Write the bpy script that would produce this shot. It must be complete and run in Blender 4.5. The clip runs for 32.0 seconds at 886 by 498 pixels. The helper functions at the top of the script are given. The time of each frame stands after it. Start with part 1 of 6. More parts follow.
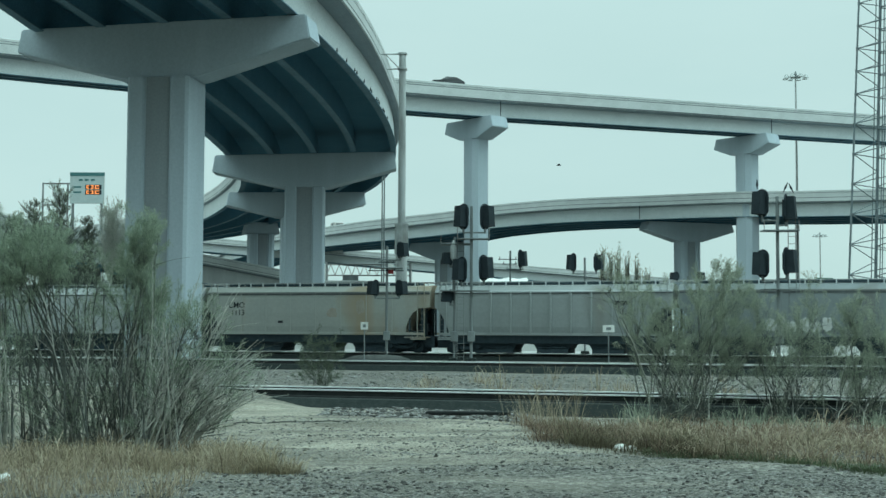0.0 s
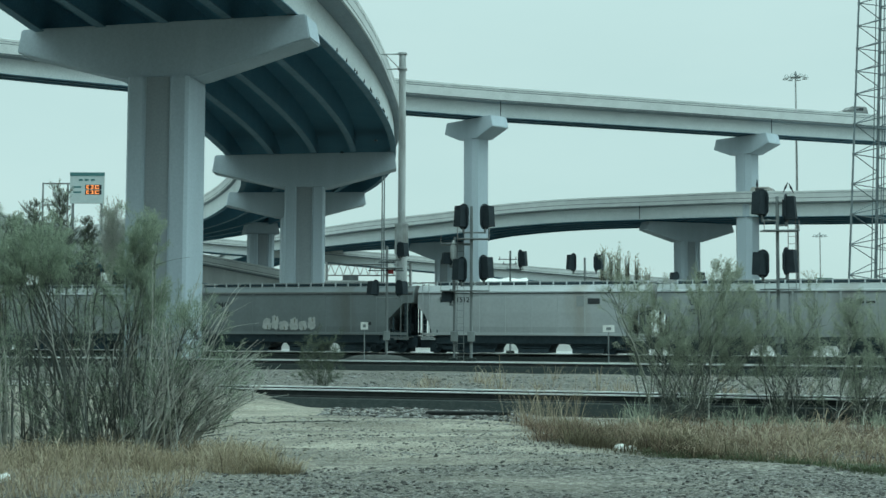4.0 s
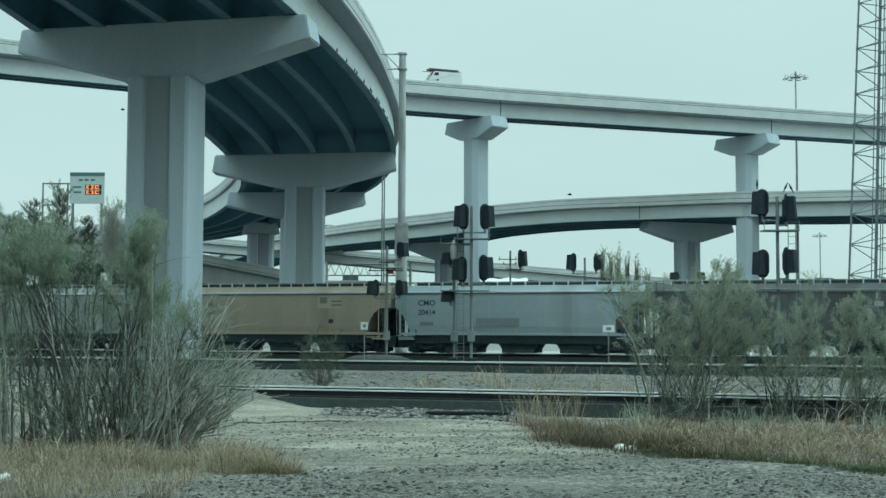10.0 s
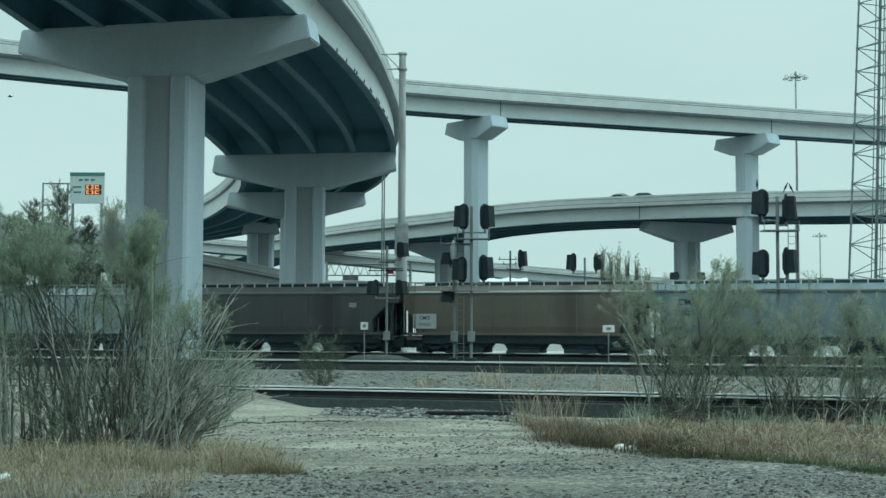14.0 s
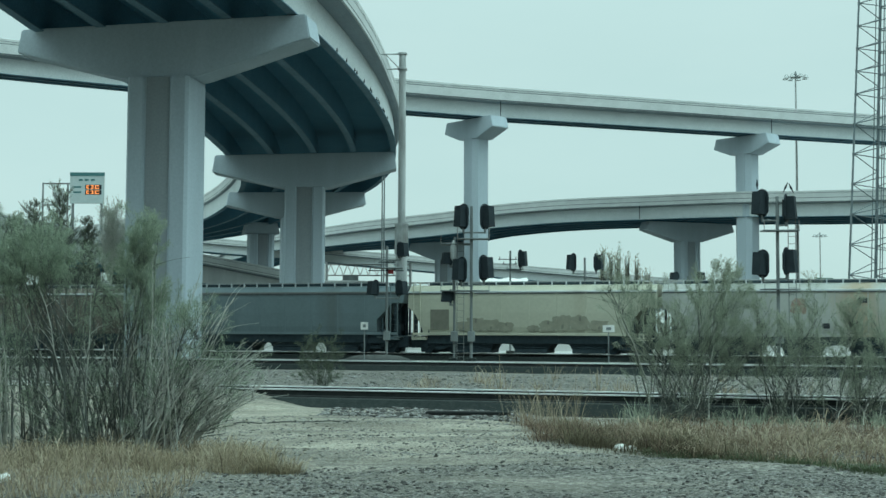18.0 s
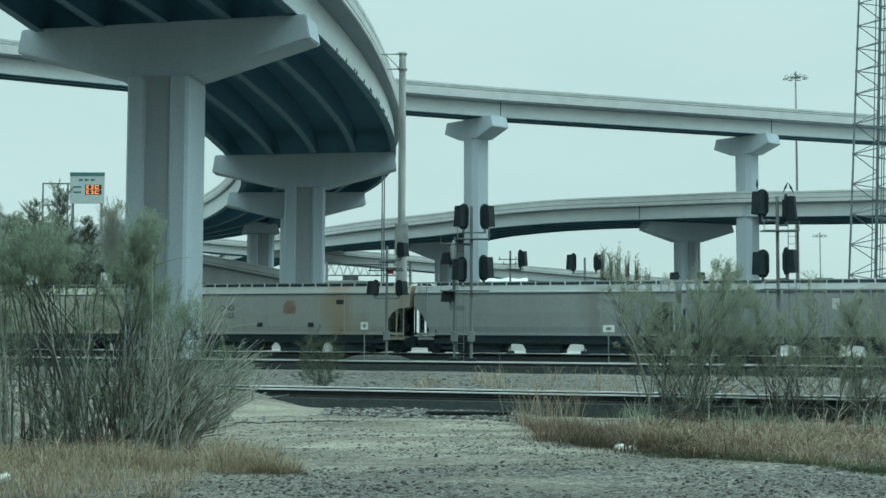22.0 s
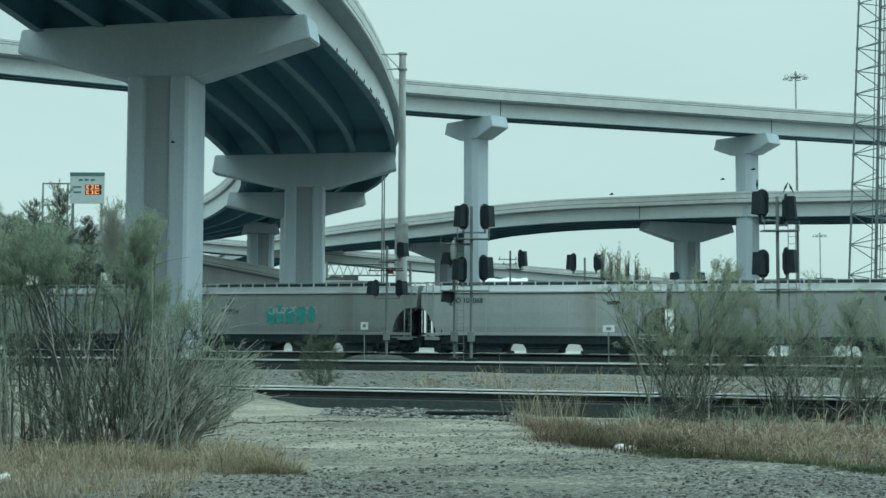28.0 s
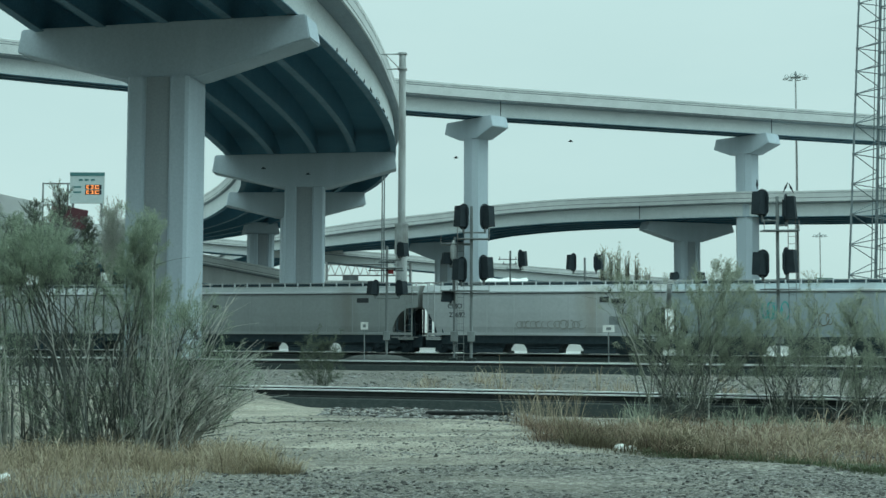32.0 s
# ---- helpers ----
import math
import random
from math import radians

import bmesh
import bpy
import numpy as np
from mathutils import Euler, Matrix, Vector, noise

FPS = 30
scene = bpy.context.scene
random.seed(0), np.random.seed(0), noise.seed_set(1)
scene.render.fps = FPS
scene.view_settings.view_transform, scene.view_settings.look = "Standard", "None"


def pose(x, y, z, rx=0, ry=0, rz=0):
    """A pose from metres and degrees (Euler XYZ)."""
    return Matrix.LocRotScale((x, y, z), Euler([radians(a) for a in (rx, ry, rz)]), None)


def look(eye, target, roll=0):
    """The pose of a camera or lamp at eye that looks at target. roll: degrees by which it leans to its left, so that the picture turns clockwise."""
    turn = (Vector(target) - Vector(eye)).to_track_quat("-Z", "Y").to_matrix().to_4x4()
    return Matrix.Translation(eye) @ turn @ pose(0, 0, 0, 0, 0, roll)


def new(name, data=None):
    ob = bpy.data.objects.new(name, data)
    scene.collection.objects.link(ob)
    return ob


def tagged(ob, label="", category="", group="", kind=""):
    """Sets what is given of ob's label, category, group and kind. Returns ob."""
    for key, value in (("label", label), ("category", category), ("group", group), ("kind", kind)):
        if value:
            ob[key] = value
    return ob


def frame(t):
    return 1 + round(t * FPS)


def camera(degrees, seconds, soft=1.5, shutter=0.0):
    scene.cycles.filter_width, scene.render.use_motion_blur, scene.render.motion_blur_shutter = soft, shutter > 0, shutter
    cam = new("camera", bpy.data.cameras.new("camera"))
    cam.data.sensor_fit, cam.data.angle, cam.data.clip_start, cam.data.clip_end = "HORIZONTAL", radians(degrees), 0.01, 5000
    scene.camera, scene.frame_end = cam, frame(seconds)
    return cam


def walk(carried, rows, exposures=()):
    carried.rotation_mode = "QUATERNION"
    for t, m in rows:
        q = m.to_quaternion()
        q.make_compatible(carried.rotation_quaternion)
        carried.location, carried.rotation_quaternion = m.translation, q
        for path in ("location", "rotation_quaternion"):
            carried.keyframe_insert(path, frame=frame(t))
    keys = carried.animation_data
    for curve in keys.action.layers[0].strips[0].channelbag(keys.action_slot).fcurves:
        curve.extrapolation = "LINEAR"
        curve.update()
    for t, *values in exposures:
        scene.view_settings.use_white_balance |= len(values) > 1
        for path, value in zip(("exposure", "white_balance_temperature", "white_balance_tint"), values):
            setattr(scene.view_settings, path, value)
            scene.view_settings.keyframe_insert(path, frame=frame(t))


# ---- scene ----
# Camera: stands still by the road, looking over the tracks at the interchange
cam = camera(37.65, 32.0, soft=1.5, shutter=0.06)
EYE = Vector((0.0, 0.0, 1.8))
VIEW = look(EYE, (0.0, 100.0, 8.2), 0.23)
walk(cam, [(0.0, VIEW), (32.0, VIEW)], exposures=[(0.0, 0.1), (32.0, 0.1)])

# World: overcast sky, pale and even, over a faint clear-sky gradient
SUN_EL, SUN_AZ = radians(46), radians(110)
world = bpy.data.worlds.new("overcast_sky")
scene.world = world
world.use_nodes = True
wn, wl = world.node_tree.nodes, world.node_tree.links
sky = wn.new("ShaderNodeTexSky")
sky.sky_type = "NISHITA"
sky.sun_disc = False
sky.sun_elevation, sky.sun_rotation = SUN_EL, SUN_AZ
cloud_noise = wn.new("ShaderNodeTexNoise")
cloud_noise.inputs["Scale"].default_value = 2.2
cloud_noise.inputs["Detail"].default_value = 5
wco = wn.new("ShaderNodeTexCoord")
wmap = wn.new("ShaderNodeMapping")
wmap.inputs["Scale"].default_value = (1, 1, 3.5)
wl.new(wco.outputs["Generated"], wmap.inputs["Vector"])
wl.new(wmap.outputs["Vector"], cloud_noise.inputs["Vector"])
cloud_ramp = wn.new("ShaderNodeValToRGB")
cloud_ramp.color_ramp.elements[0].position, cloud_ramp.color_ramp.elements[1].position = 0.3, 0.75
cloud_ramp.color_ramp.elements[0].color = (4.4, 6.55, 6.4, 1)
cloud_ramp.color_ramp.elements[1].color = (5.1, 7.2, 7.0, 1)
wl.new(cloud_noise.outputs["Fac"], cloud_ramp.inputs["Fac"])
wmix = wn.new("ShaderNodeMixRGB")
wmix.inputs["Fac"].default_value = 0.93
wl.new(sky.outputs["Color"], wmix.inputs["Color1"])
wl.new(cloud_ramp.outputs["Color"], wmix.inputs["Color2"])
# an overcast sky is brighter overhead than at the horizon
sep = wn.new("ShaderNodeSeparateXYZ")
wl.new(wco.outputs["Generated"], sep.inputs["Vector"])
height_ramp = wn.new("ShaderNodeMapRange")
height_ramp.interpolation_type = "SMOOTHSTEP"
height_ramp.inputs["From Min"].default_value, height_ramp.inputs["From Max"].default_value = 0.2, 0.85
height_ramp.inputs["To Min"].default_value, height_ramp.inputs["To Max"].default_value = 1.0, 2.8
wl.new(sep.outputs["Z"], height_ramp.inputs["Value"])
lift = wn.new("ShaderNodeVectorMath")
lift.operation = "SCALE"
wl.new(wmix.outputs["Color"], lift.inputs[0])
wl.new(height_ramp.outputs["Result"], lift.inputs["Scale"])
background = wn["Background"]
background.inputs["Strength"].default_value = 0.105
wl.new(lift.outputs["Vector"], background.inputs["Color"])

sun = new("sun", bpy.data.lights.new("sun", "SUN"))
sun.data.energy, sun.data.angle, sun.data.color = 0.5, radians(30), (0.6, 1.0, 1.0)
sun.matrix_world = look((50 * math.sin(SUN_AZ), -50 * math.cos(SUN_AZ) * -1, 52), (0, 0, 0))


# ---- materials ----
def material(name, base, second, scale=3.0, rough=0.8, metal=0.0, bump=0.15, bump_scale=40.0, mottle=0.5,
             vary=0.0, streak=False, spec=0.3, stain=None, stain_cut=(0.5, 0.7), grain=0.35):
    """Two colours mottled at one scale, with fine grain and relief, in metres."""
    m = bpy.data.materials.new(name)
    m.use_nodes = True
    n, l = m.node_tree.nodes, m.node_tree.links
    b = n["Principled BSDF"]
    co = n.new("ShaderNodeTexCoord")
    src = co.outputs["Object"]
    big = n.new("ShaderNodeTexNoise")
    big.inputs["Scale"].default_value, big.inputs["Detail"].default_value = scale, 6
    big.inputs["Roughness"].default_value = 0.65
    if streak:
        mp = n.new("ShaderNodeMapping")
        mp.inputs["Scale"].default_value = (1.0, 1.0, 0.12)
        l.new(src, mp.inputs["Vector"])
        l.new(mp.outputs["Vector"], big.inputs["Vector"])
    else:
        l.new(src, big.inputs["Vector"])
    ramp = n.new("ShaderNodeValToRGB")
    ramp.color_ramp.elements[0].position, ramp.color_ramp.elements[1].position = 0.5 - 0.5 * mottle * 0.6, 0.5 + 0.5 * mottle * 0.6
    ramp.color_ramp.elements[0].color, ramp.color_ramp.elements[1].color = (*second, 1), (*base, 1)
    l.new(big.outputs["Fac"], ramp.inputs["Fac"])
    fine = n.new("ShaderNodeTexNoise")
    fine.inputs["Scale"].default_value, fine.inputs["Detail"].default_value = bump_scale, 5
    l.new(src, fine.inputs["Vector"])
    over = n.new("ShaderNodeMixRGB")
    over.blend_type = "OVERLAY"
    over.inputs["Fac"].default_value = grain
    l.new(ramp.outputs["Color"], over.inputs["Color1"])
    l.new(fine.outputs["Fac"], over.inputs["Color2"])
    col = over.outputs["Color"]
    if stain:
        sn = n.new("ShaderNodeTexNoise")
        sn.inputs["Scale"].default_value, sn.inputs["Detail"].default_value = scale * 0.45, 8
        mp2 = n.new("ShaderNodeMapping")
        mp2.inputs["Location"].default_value = (7.3, 2.1, 4.4)
        mp2.inputs["Scale"].default_value = (1.0, 1.0, 0.35 if streak else 1.0)
        l.new(src, mp2.inputs["Vector"])
        l.new(mp2.outputs["Vector"], sn.inputs["Vector"])
        sr = n.new("ShaderNodeValToRGB")
        sr.color_ramp.elements[0].position, sr.color_ramp.elements[1].position = stain_cut
        l.new(sn.outputs["Fac"], sr.inputs["Fac"])
        sm = n.new("ShaderNodeMixRGB")
        l.new(sr.outputs["Color"], sm.inputs["Fac"])
        l.new(col, sm.inputs["Color1"])
        sm.inputs["Color2"].default_value = (*stain, 1)
        col = sm.outputs["Color"]
    if vary:
        oi = n.new("ShaderNodeObjectInfo")
        hsv = n.new("ShaderNodeHueSaturation")
        mr = n.new("ShaderNodeMapRange")
        mr.inputs["To Min"].default_value, mr.inputs["To Max"].default_value = 1 - vary, 1 + vary
        l.new(oi.outputs["Random"], mr.inputs["Value"])
        l.new(mr.outputs["Result"], hsv.inputs["Value"])
        l.new(col, hsv.inputs["Color"])
        col = hsv.outputs["Color"]
    l.new(col, b.inputs["Base Color"])
    bp = n.new("ShaderNodeBump")
    bp.inputs["Strength"].default_value, bp.inputs["Distance"].default_value = bump, 0.02
    l.new(fine.outputs["Fac"], bp.inputs["Height"])
    l.new(bp.outputs["Normal"], b.inputs["Normal"])
    b.inputs["Roughness"].default_value, b.inputs["Metallic"].default_value = rough, metal
    b.inputs["Specular IOR Level"].default_value = spec
    return m


def island_material(name, colours, rough=0.8, trans=0.0):
    """Many small pieces in one mesh, each of its own shade."""
    m = bpy.data.materials.new(name)
    m.use_nodes = True
    n, l = m.node_tree.nodes, m.node_tree.links
    b = n["Principled BSDF"]
    g = n.new("ShaderNodeNewGeometry")
    r = n.new("ShaderNodeValToRGB")
    el = r.color_ramp.elements
    while len(el) < len(colours):
        el.new(0.5)
    for i, c in enumerate(colours):
        el[i].position, el[i].color = i / (len(colours) - 1), (*c, 1)
    l.new(g.outputs["Random Per Island"], r.inputs["Fac"])
    l.new(r.outputs["Color"], b.inputs["Base Color"])
    b.inputs["Roughness"].default_value = rough
    b.inputs["Specular IOR Level"].default_value = 0.2
    if trans:
        t = n.new("ShaderNodeBsdfTranslucent")
        l.new(r.outputs["Color"], t.inputs["Color"])
        mx = n.new("ShaderNodeMixShader")
        mx.inputs["Fac"].default_value = trans
        l.new(b.outputs["BSDF"], mx.inputs[1])
        l.new(t.outputs["BSDF"], mx.inputs[2])
        l.new(mx.outputs["Shader"], n["Material Output"].inputs["Surface"])
    return m


def glow(name, colour, strength):
    m = bpy.data.materials.new(name)
    m.use_nodes = True
    b = m.node_tree.nodes["Principled BSDF"]
    b.inputs["Base Color"].default_value = (0.02, 0.02, 0.02, 1)
    b.inputs["Emission Color"].default_value = (*colour, 1)
    b.inputs["Emission Strength"].default_value = strength
    return m


CONCRETE = material("concrete", (0.445, 0.515, 0.57), (0.385, 0.45, 0.497), 0.35, 0.85, bump=0.04, bump_scale=7, streak=True, grain=0.15, stain=(0.37, 0.41, 0.445), stain_cut=(0.58, 0.8))
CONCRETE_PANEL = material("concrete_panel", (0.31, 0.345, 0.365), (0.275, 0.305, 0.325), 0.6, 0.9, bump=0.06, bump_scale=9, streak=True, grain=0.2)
PARAPET = material("parapet_concrete", (0.58, 0.60, 0.60), (0.50, 0.52, 0.52), 0.5, 0.85, bump=0.1, bump_scale=10, stain=(0.45, 0.46, 0.46), stain_cut=(0.58, 0.85))
FASCIA = material("painted_steel_fascia", (0.54, 0.58, 0.59), (0.49, 0.53, 0.54), 0.4, 0.6, bump=0.05, bump_scale=8)
# soffit and flange colours hold the shade below the decks
SOFFIT = material("shaded_steel_soffit", (0.093, 0.22, 0.298), (0.082, 0.196, 0.268), 0.5, 0.9, bump=0.05, bump_scale=8, spec=0.1)
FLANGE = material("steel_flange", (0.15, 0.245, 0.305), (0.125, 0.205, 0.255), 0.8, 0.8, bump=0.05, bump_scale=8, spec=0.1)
DECK_TOP = material("deck_concrete", (0.34, 0.34, 0.33), (0.28, 0.28, 0.28), 0.4, 0.9)
LINE_SHADE = material("line_shade", (0.13, 0.15, 0.16), (0.09, 0.105, 0.11), 1.5, 0.9, mottle=0.9)
# darker copy of the concrete: the overhang's shade is put in its colour
OVERHANG_SHADE = material("overhang_shade", (0.30, 0.35, 0.385), (0.25, 0.29, 0.32), 0.6, 0.9, mottle=0.8)
GALV = material("galvanised_steel", (0.42, 0.43, 0.43), (0.33, 0.34, 0.34), 2.0, 0.45, 0.6, bump=0.05)
GALV_DARK = material("weathered_steel", (0.24, 0.265, 0.27), (0.17, 0.19, 0.195), 1.2, 0.6, 0.1, bump=0.05, streak=True, stain=(0.13, 0.11, 0.095), stain_cut=(0.6, 0.8))
POLE = material("pale_pole_steel", (0.50, 0.525, 0.525), (0.40, 0.425, 0.43), 1.0, 0.6, 0.1, bump=0.05, streak=True, stain=(0.16, 0.16, 0.155), stain_cut=(0.56, 0.7))
TOWER = material("tower_steel", (0.17, 0.205, 0.22), (0.13, 0.16, 0.172), 1.2, 0.6, 0.1, bump=0.05)
BLACK = material("matt_black_paint", (0.027, 0.038, 0.046), (0.02, 0.029, 0.035), 3.0, 0.75, spec=0.2)
RAIL_SIDE = material("rusty_rail_side", (0.032, 0.036, 0.036), (0.02, 0.023, 0.023), 4.0, 0.9)
# near-white base stands in for the sky mirrored on the rail tops
RAIL_HEAD = material("rail_head_gleam", (0.80, 0.81, 0.81), (0.66, 0.67, 0.67), 6.0, 0.3, 0.25, bump=0.03, mottle=0.8)
TIE = material("creosoted_timber", (0.024, 0.028, 0.028), (0.016, 0.019, 0.019), 5.0, 0.95, bump=0.4, vary=0.25)
NEAR_BLACK = material("near_black_ballast", (0.034, 0.042, 0.04), (0.02, 0.027, 0.027), 6.0, 0.95, bump=0.8, bump_scale=30)
BALLAST = material("grey_ballast", (0.17, 0.168, 0.158), (0.09, 0.09, 0.085), 4.0, 0.95, bump=0.9, bump_scale=24, mottle=0.9)
TRUCK = material("grimy_underframe", (0.05, 0.075, 0.09), (0.034, 0.053, 0.065), 3.0, 0.85, bump=0.2)
STENCIL = material("stencil_black", (0.03, 0.035, 0.04), (0.05, 0.055, 0.06), 4.0, 0.7)
STENCIL_WHITE = material("stencil_white", (0.62, 0.62, 0.6), (0.5, 0.5, 0.48), 4.0, 0.7)
SIGN_WHITE = material("sign_white", (0.78, 0.78, 0.76), (0.68, 0.68, 0.66), 3.0, 0.5)
PANEL_GREY = material("pale_sign_panel", (0.46, 0.53, 0.53), (0.42, 0.48, 0.48), 1.0, 0.5)
SIGN_GREEN = material("sign_green", (0.03, 0.16, 0.12), (0.025, 0.13, 0.1), 3.0, 0.5)
LAMP_ORANGE = glow("amber_display", (1.0, 0.33, 0.08), 1.3)
GLASS_DARK = material("dark_window_glass", (0.02, 0.025, 0.03), (0.015, 0.02, 0.022), 2.0, 0.08, spec=0.6)
TYRE = material("tyre_rubber", (0.02, 0.02, 0.02), (0.015, 0.015, 0.015), 5.0, 0.9)
STEM = material("shrub_stem", (0.15, 0.16, 0.148), (0.075, 0.082, 0.076), 9.0, 0.9, bump=0.3, vary=0.15)
STEM_PALE = material("dead_shrub_stem", (0.60, 0.595, 0.55), (0.40, 0.395, 0.365), 9.0, 0.9, bump=0.3)
LEAF = island_material("shrub_leaf", [(0.21, 0.265, 0.205), (0.28, 0.34, 0.26), (0.36, 0.42, 0.32), (0.47, 0.52, 0.41)], 0.7, 0.5)
LEAF_DEEP = island_material("deep_leaf", [(0.09, 0.115, 0.085), (0.13, 0.155, 0.11), (0.17, 0.195, 0.14)], 0.7, 0.5)
LEAF_DARK = island_material("olive_leaf", [(0.26, 0.29, 0.23), (0.31, 0.345, 0.27), (0.36, 0.395, 0.31), (0.43, 0.46, 0.37)], 0.7, 0.5)
PLUME = island_material("seed_plume", [(0.30, 0.29, 0.22), (0.42, 0.41, 0.33), (0.22, 0.22, 0.16)], 0.9, 0.4)
STRAW = island_material("dry_grass", [(0.20, 0.165, 0.115), (0.33, 0.275, 0.19), (0.42, 0.355, 0.25), (0.24, 0.185, 0.125), (0.52, 0.455, 0.34)], 0.85, 0.3)
RUSSET = island_material("russet_grass", [(0.10, 0.07, 0.055), (0.18, 0.122, 0.09), (0.25, 0.18, 0.132), (0.14, 0.10, 0.07), (0.32, 0.245, 0.18)], 0.85, 0.3)
PALE_STRAW = island_material("bleached_straw", [(0.27, 0.215, 0.155), (0.38, 0.31, 0.225), (0.20, 0.155, 0.115), (0.50, 0.43, 0.325), (0.31, 0.25, 0.18)], 0.85, 0.35)
DULL_GRASS = island_material("dull_weeds", [(0.07, 0.055, 0.04), (0.11, 0.09, 0.06), (0.15, 0.13, 0.085), (0.22, 0.19, 0.125)], 0.85, 0.3)
GREEN_GRASS = island_material("green_grass", [(0.07, 0.095, 0.055), (0.105, 0.135, 0.075), (0.14, 0.16, 0.095)], 0.85, 0.3)
STONE = island_material("gravel_stone", [(0.11, 0.109, 0.104), (0.19, 0.186, 0.175), (0.27, 0.265, 0.25), (0.15, 0.147, 0.138), (0.22, 0.215, 0.20), (0.36, 0.355, 0.34)], 0.9)


# ---- mesh building ----
class Build:
    """Collects vertices and faces of one mesh."""

    def __init__(self):
        self.v, self.f, self.mi = [], [], []

    def add(self, verts, faces, mi=0):
        o = len(self.v)
        self.v.extend(tuple(p) for p in verts)
        self.f.extend(tuple(i + o for i in q) for q in faces)
        self.mi.extend([mi] * len(faces))
        return self

    def box(self, lo, hi, c=0.0, mi=0, m=None):
        """A box from corner to corner with its edges cut off by c."""
        (x0, y0, z0), (x1, y1, z1) = lo, hi
        if c <= 0:
            vs = [(x, y, z) for z in (z0, z1) for y in (y0, y1) for x in (x0, x1)]
            fs = [(0, 2, 3, 1), (4, 5, 7, 6), (0, 1, 5, 4), (2, 6, 7, 3), (0, 4, 6, 2), (1, 3, 7, 5)]
        else:
            vs, fs = [], []
            for z, k in ((z0, c), (z0 + c, 0), (z1 - c, 0), (z1, c)):
                a, b, d, e = x0 + k, x1 - k, y0 + k, y1 - k
                q = 0 if k else c
                vs += [(a + q, d, z), (b - q, d, z), (b, d + q, z), (b, e - q, z), (b - q, e, z), (a + q, e, z), (a, e - q, z), (a, d + q, z)]
            for r in range(3):
                for i in range(8):
                    j = (i + 1) % 8
                    fs.append((8 * r + i, 8 * r + j, 8 * r + 8 + j, 8 * r + 8 + i))
            fs += [tuple(range(7, -1, -1)), tuple(range(24, 32))]
        if m is not None:
            vs = [m @ Vector(p) for p in vs]
        return self.add(vs, fs, mi)

    def tube(self, a, b, r0, r1=None, sides=8, mi=0, cap=True):
        a, b = Vector(a), Vector(b)
        r1 = r0 if r1 is None else r1
        d = (b - a).normalized()
        e1 = d.orthogonal().normalized()
        e2 = d.cross(e1)
        vs = []
        for p, r in ((a, r0), (b, r1)):
            for i in range(sides):
                w = 2 * math.pi * i / sides
                vs.append(p + (e1 * math.cos(w) + e2 * math.sin(w)) * r)
        fs = [(i, (i + 1) % sides, sides + (i + 1) % sides, sides + i) for i in range(sides)]
        if cap:
            fs += [tuple(range(sides - 1, -1, -1)), tuple(range(sides, 2 * sides))]
        return self.add(vs, fs, mi)

    def loft(self, rings, mi=0, cap=True, closed=True):
        n = len(rings[0])
        vs = [p for r in rings for p in r]
        fs = []
        for r in range(len(rings) - 1):
            for i in range(n if closed else n - 1):
                j = (i + 1) % n
                fs.append((r * n + i, r * n + j, (r + 1) * n + j, (r + 1) * n + i))
        if cap:
            fs += [tuple(range(n - 1, -1, -1)), tuple(range((len(rings) - 1) * n, len(rings) * n))]
        return self.add(vs, fs, mi)

    def mesh(self, name, mats, smooth=False):
        me = bpy.data.meshes.new(name)
        me.from_pydata([tuple(p) for p in self.v], [], self.f)
        for m in (mats if isinstance(mats, (list, tuple)) else [mats]):
            me.materials.append(m)
        if any(self.mi):
            me.polygons.foreach_set("material_index", self.mi)
        if smooth:
            me.polygons.foreach_set("use_smooth", [True] * len(me.polygons))
        me.update()
        return me


def fix_normals(me):
    bm = bmesh.new()
    bm.from_mesh(me)
    bmesh.ops.recalc_face_normals(bm, faces=bm.faces)
    bm.to_mesh(me)
    bm.free()
    return me


def part(name, b, mat, parent, label="", smooth=False, m=None):
    """Links what b holds as one mesh under a thing or part."""
    me = b if isinstance(b, bpy.types.Mesh) else fix_normals(b.mesh(name, mat, smooth))
    ob = new(name, me)
    ob.parent = parent
    if m is not None:
        ob.matrix_basis = m
    if label:
        ob["label"] = label
    return ob


def thing(name, label, category, m=None, group="", kind=""):
    ob = tagged(new(name), label, category, group, kind)
    ob.empty_display_size = 0.2
    if m is not None:
        ob.matrix_basis = m
    return ob


def alone(name, b, mat, label, category, group="", kind="", m=None, smooth=False):
    ob = tagged(new(name, b if isinstance(b, bpy.types.Mesh) else b.mesh(name, mat, smooth)), label, category, group, kind)
    if m is not None:
        ob.matrix_basis = m
    return ob


def lettering(name, body, size, mat, parent, m, label="", stretch=1.0):
    """Letters in the built-in font, turned into a thin mesh."""
    cu = bpy.data.curves.new(name, "FONT")
    cu.body, cu.size, cu.extrude, cu.offset = body, size * 0.86, 0.002, 0.006
    cu.align_x, cu.align_y = "CENTER", "CENTER"
    tmp = bpy.data.objects.new(name, cu)
    me = bpy.data.meshes.new_from_object(tmp)
    bpy.data.objects.remove(tmp)
    me.transform(Matrix.Diagonal((stretch, 1, 1, 1)))
    me.materials.clear()
    me.materials.append(mat)
    return part(name, me, mat, parent, label, m=m)


# ---- ground ----
TRACK_DIR = Vector((0.9535, -0.3013, 0.0))
TRACK_TURN = math.degrees(math.atan2(-0.3013, 0.9535))
NEAR_AT, MID_AT, TRAIN_AT = Vector((-3.5, 30.9, 0)), Vector((-2.2, 60.3, 0)), Vector((-3.1, 85.2, 0))


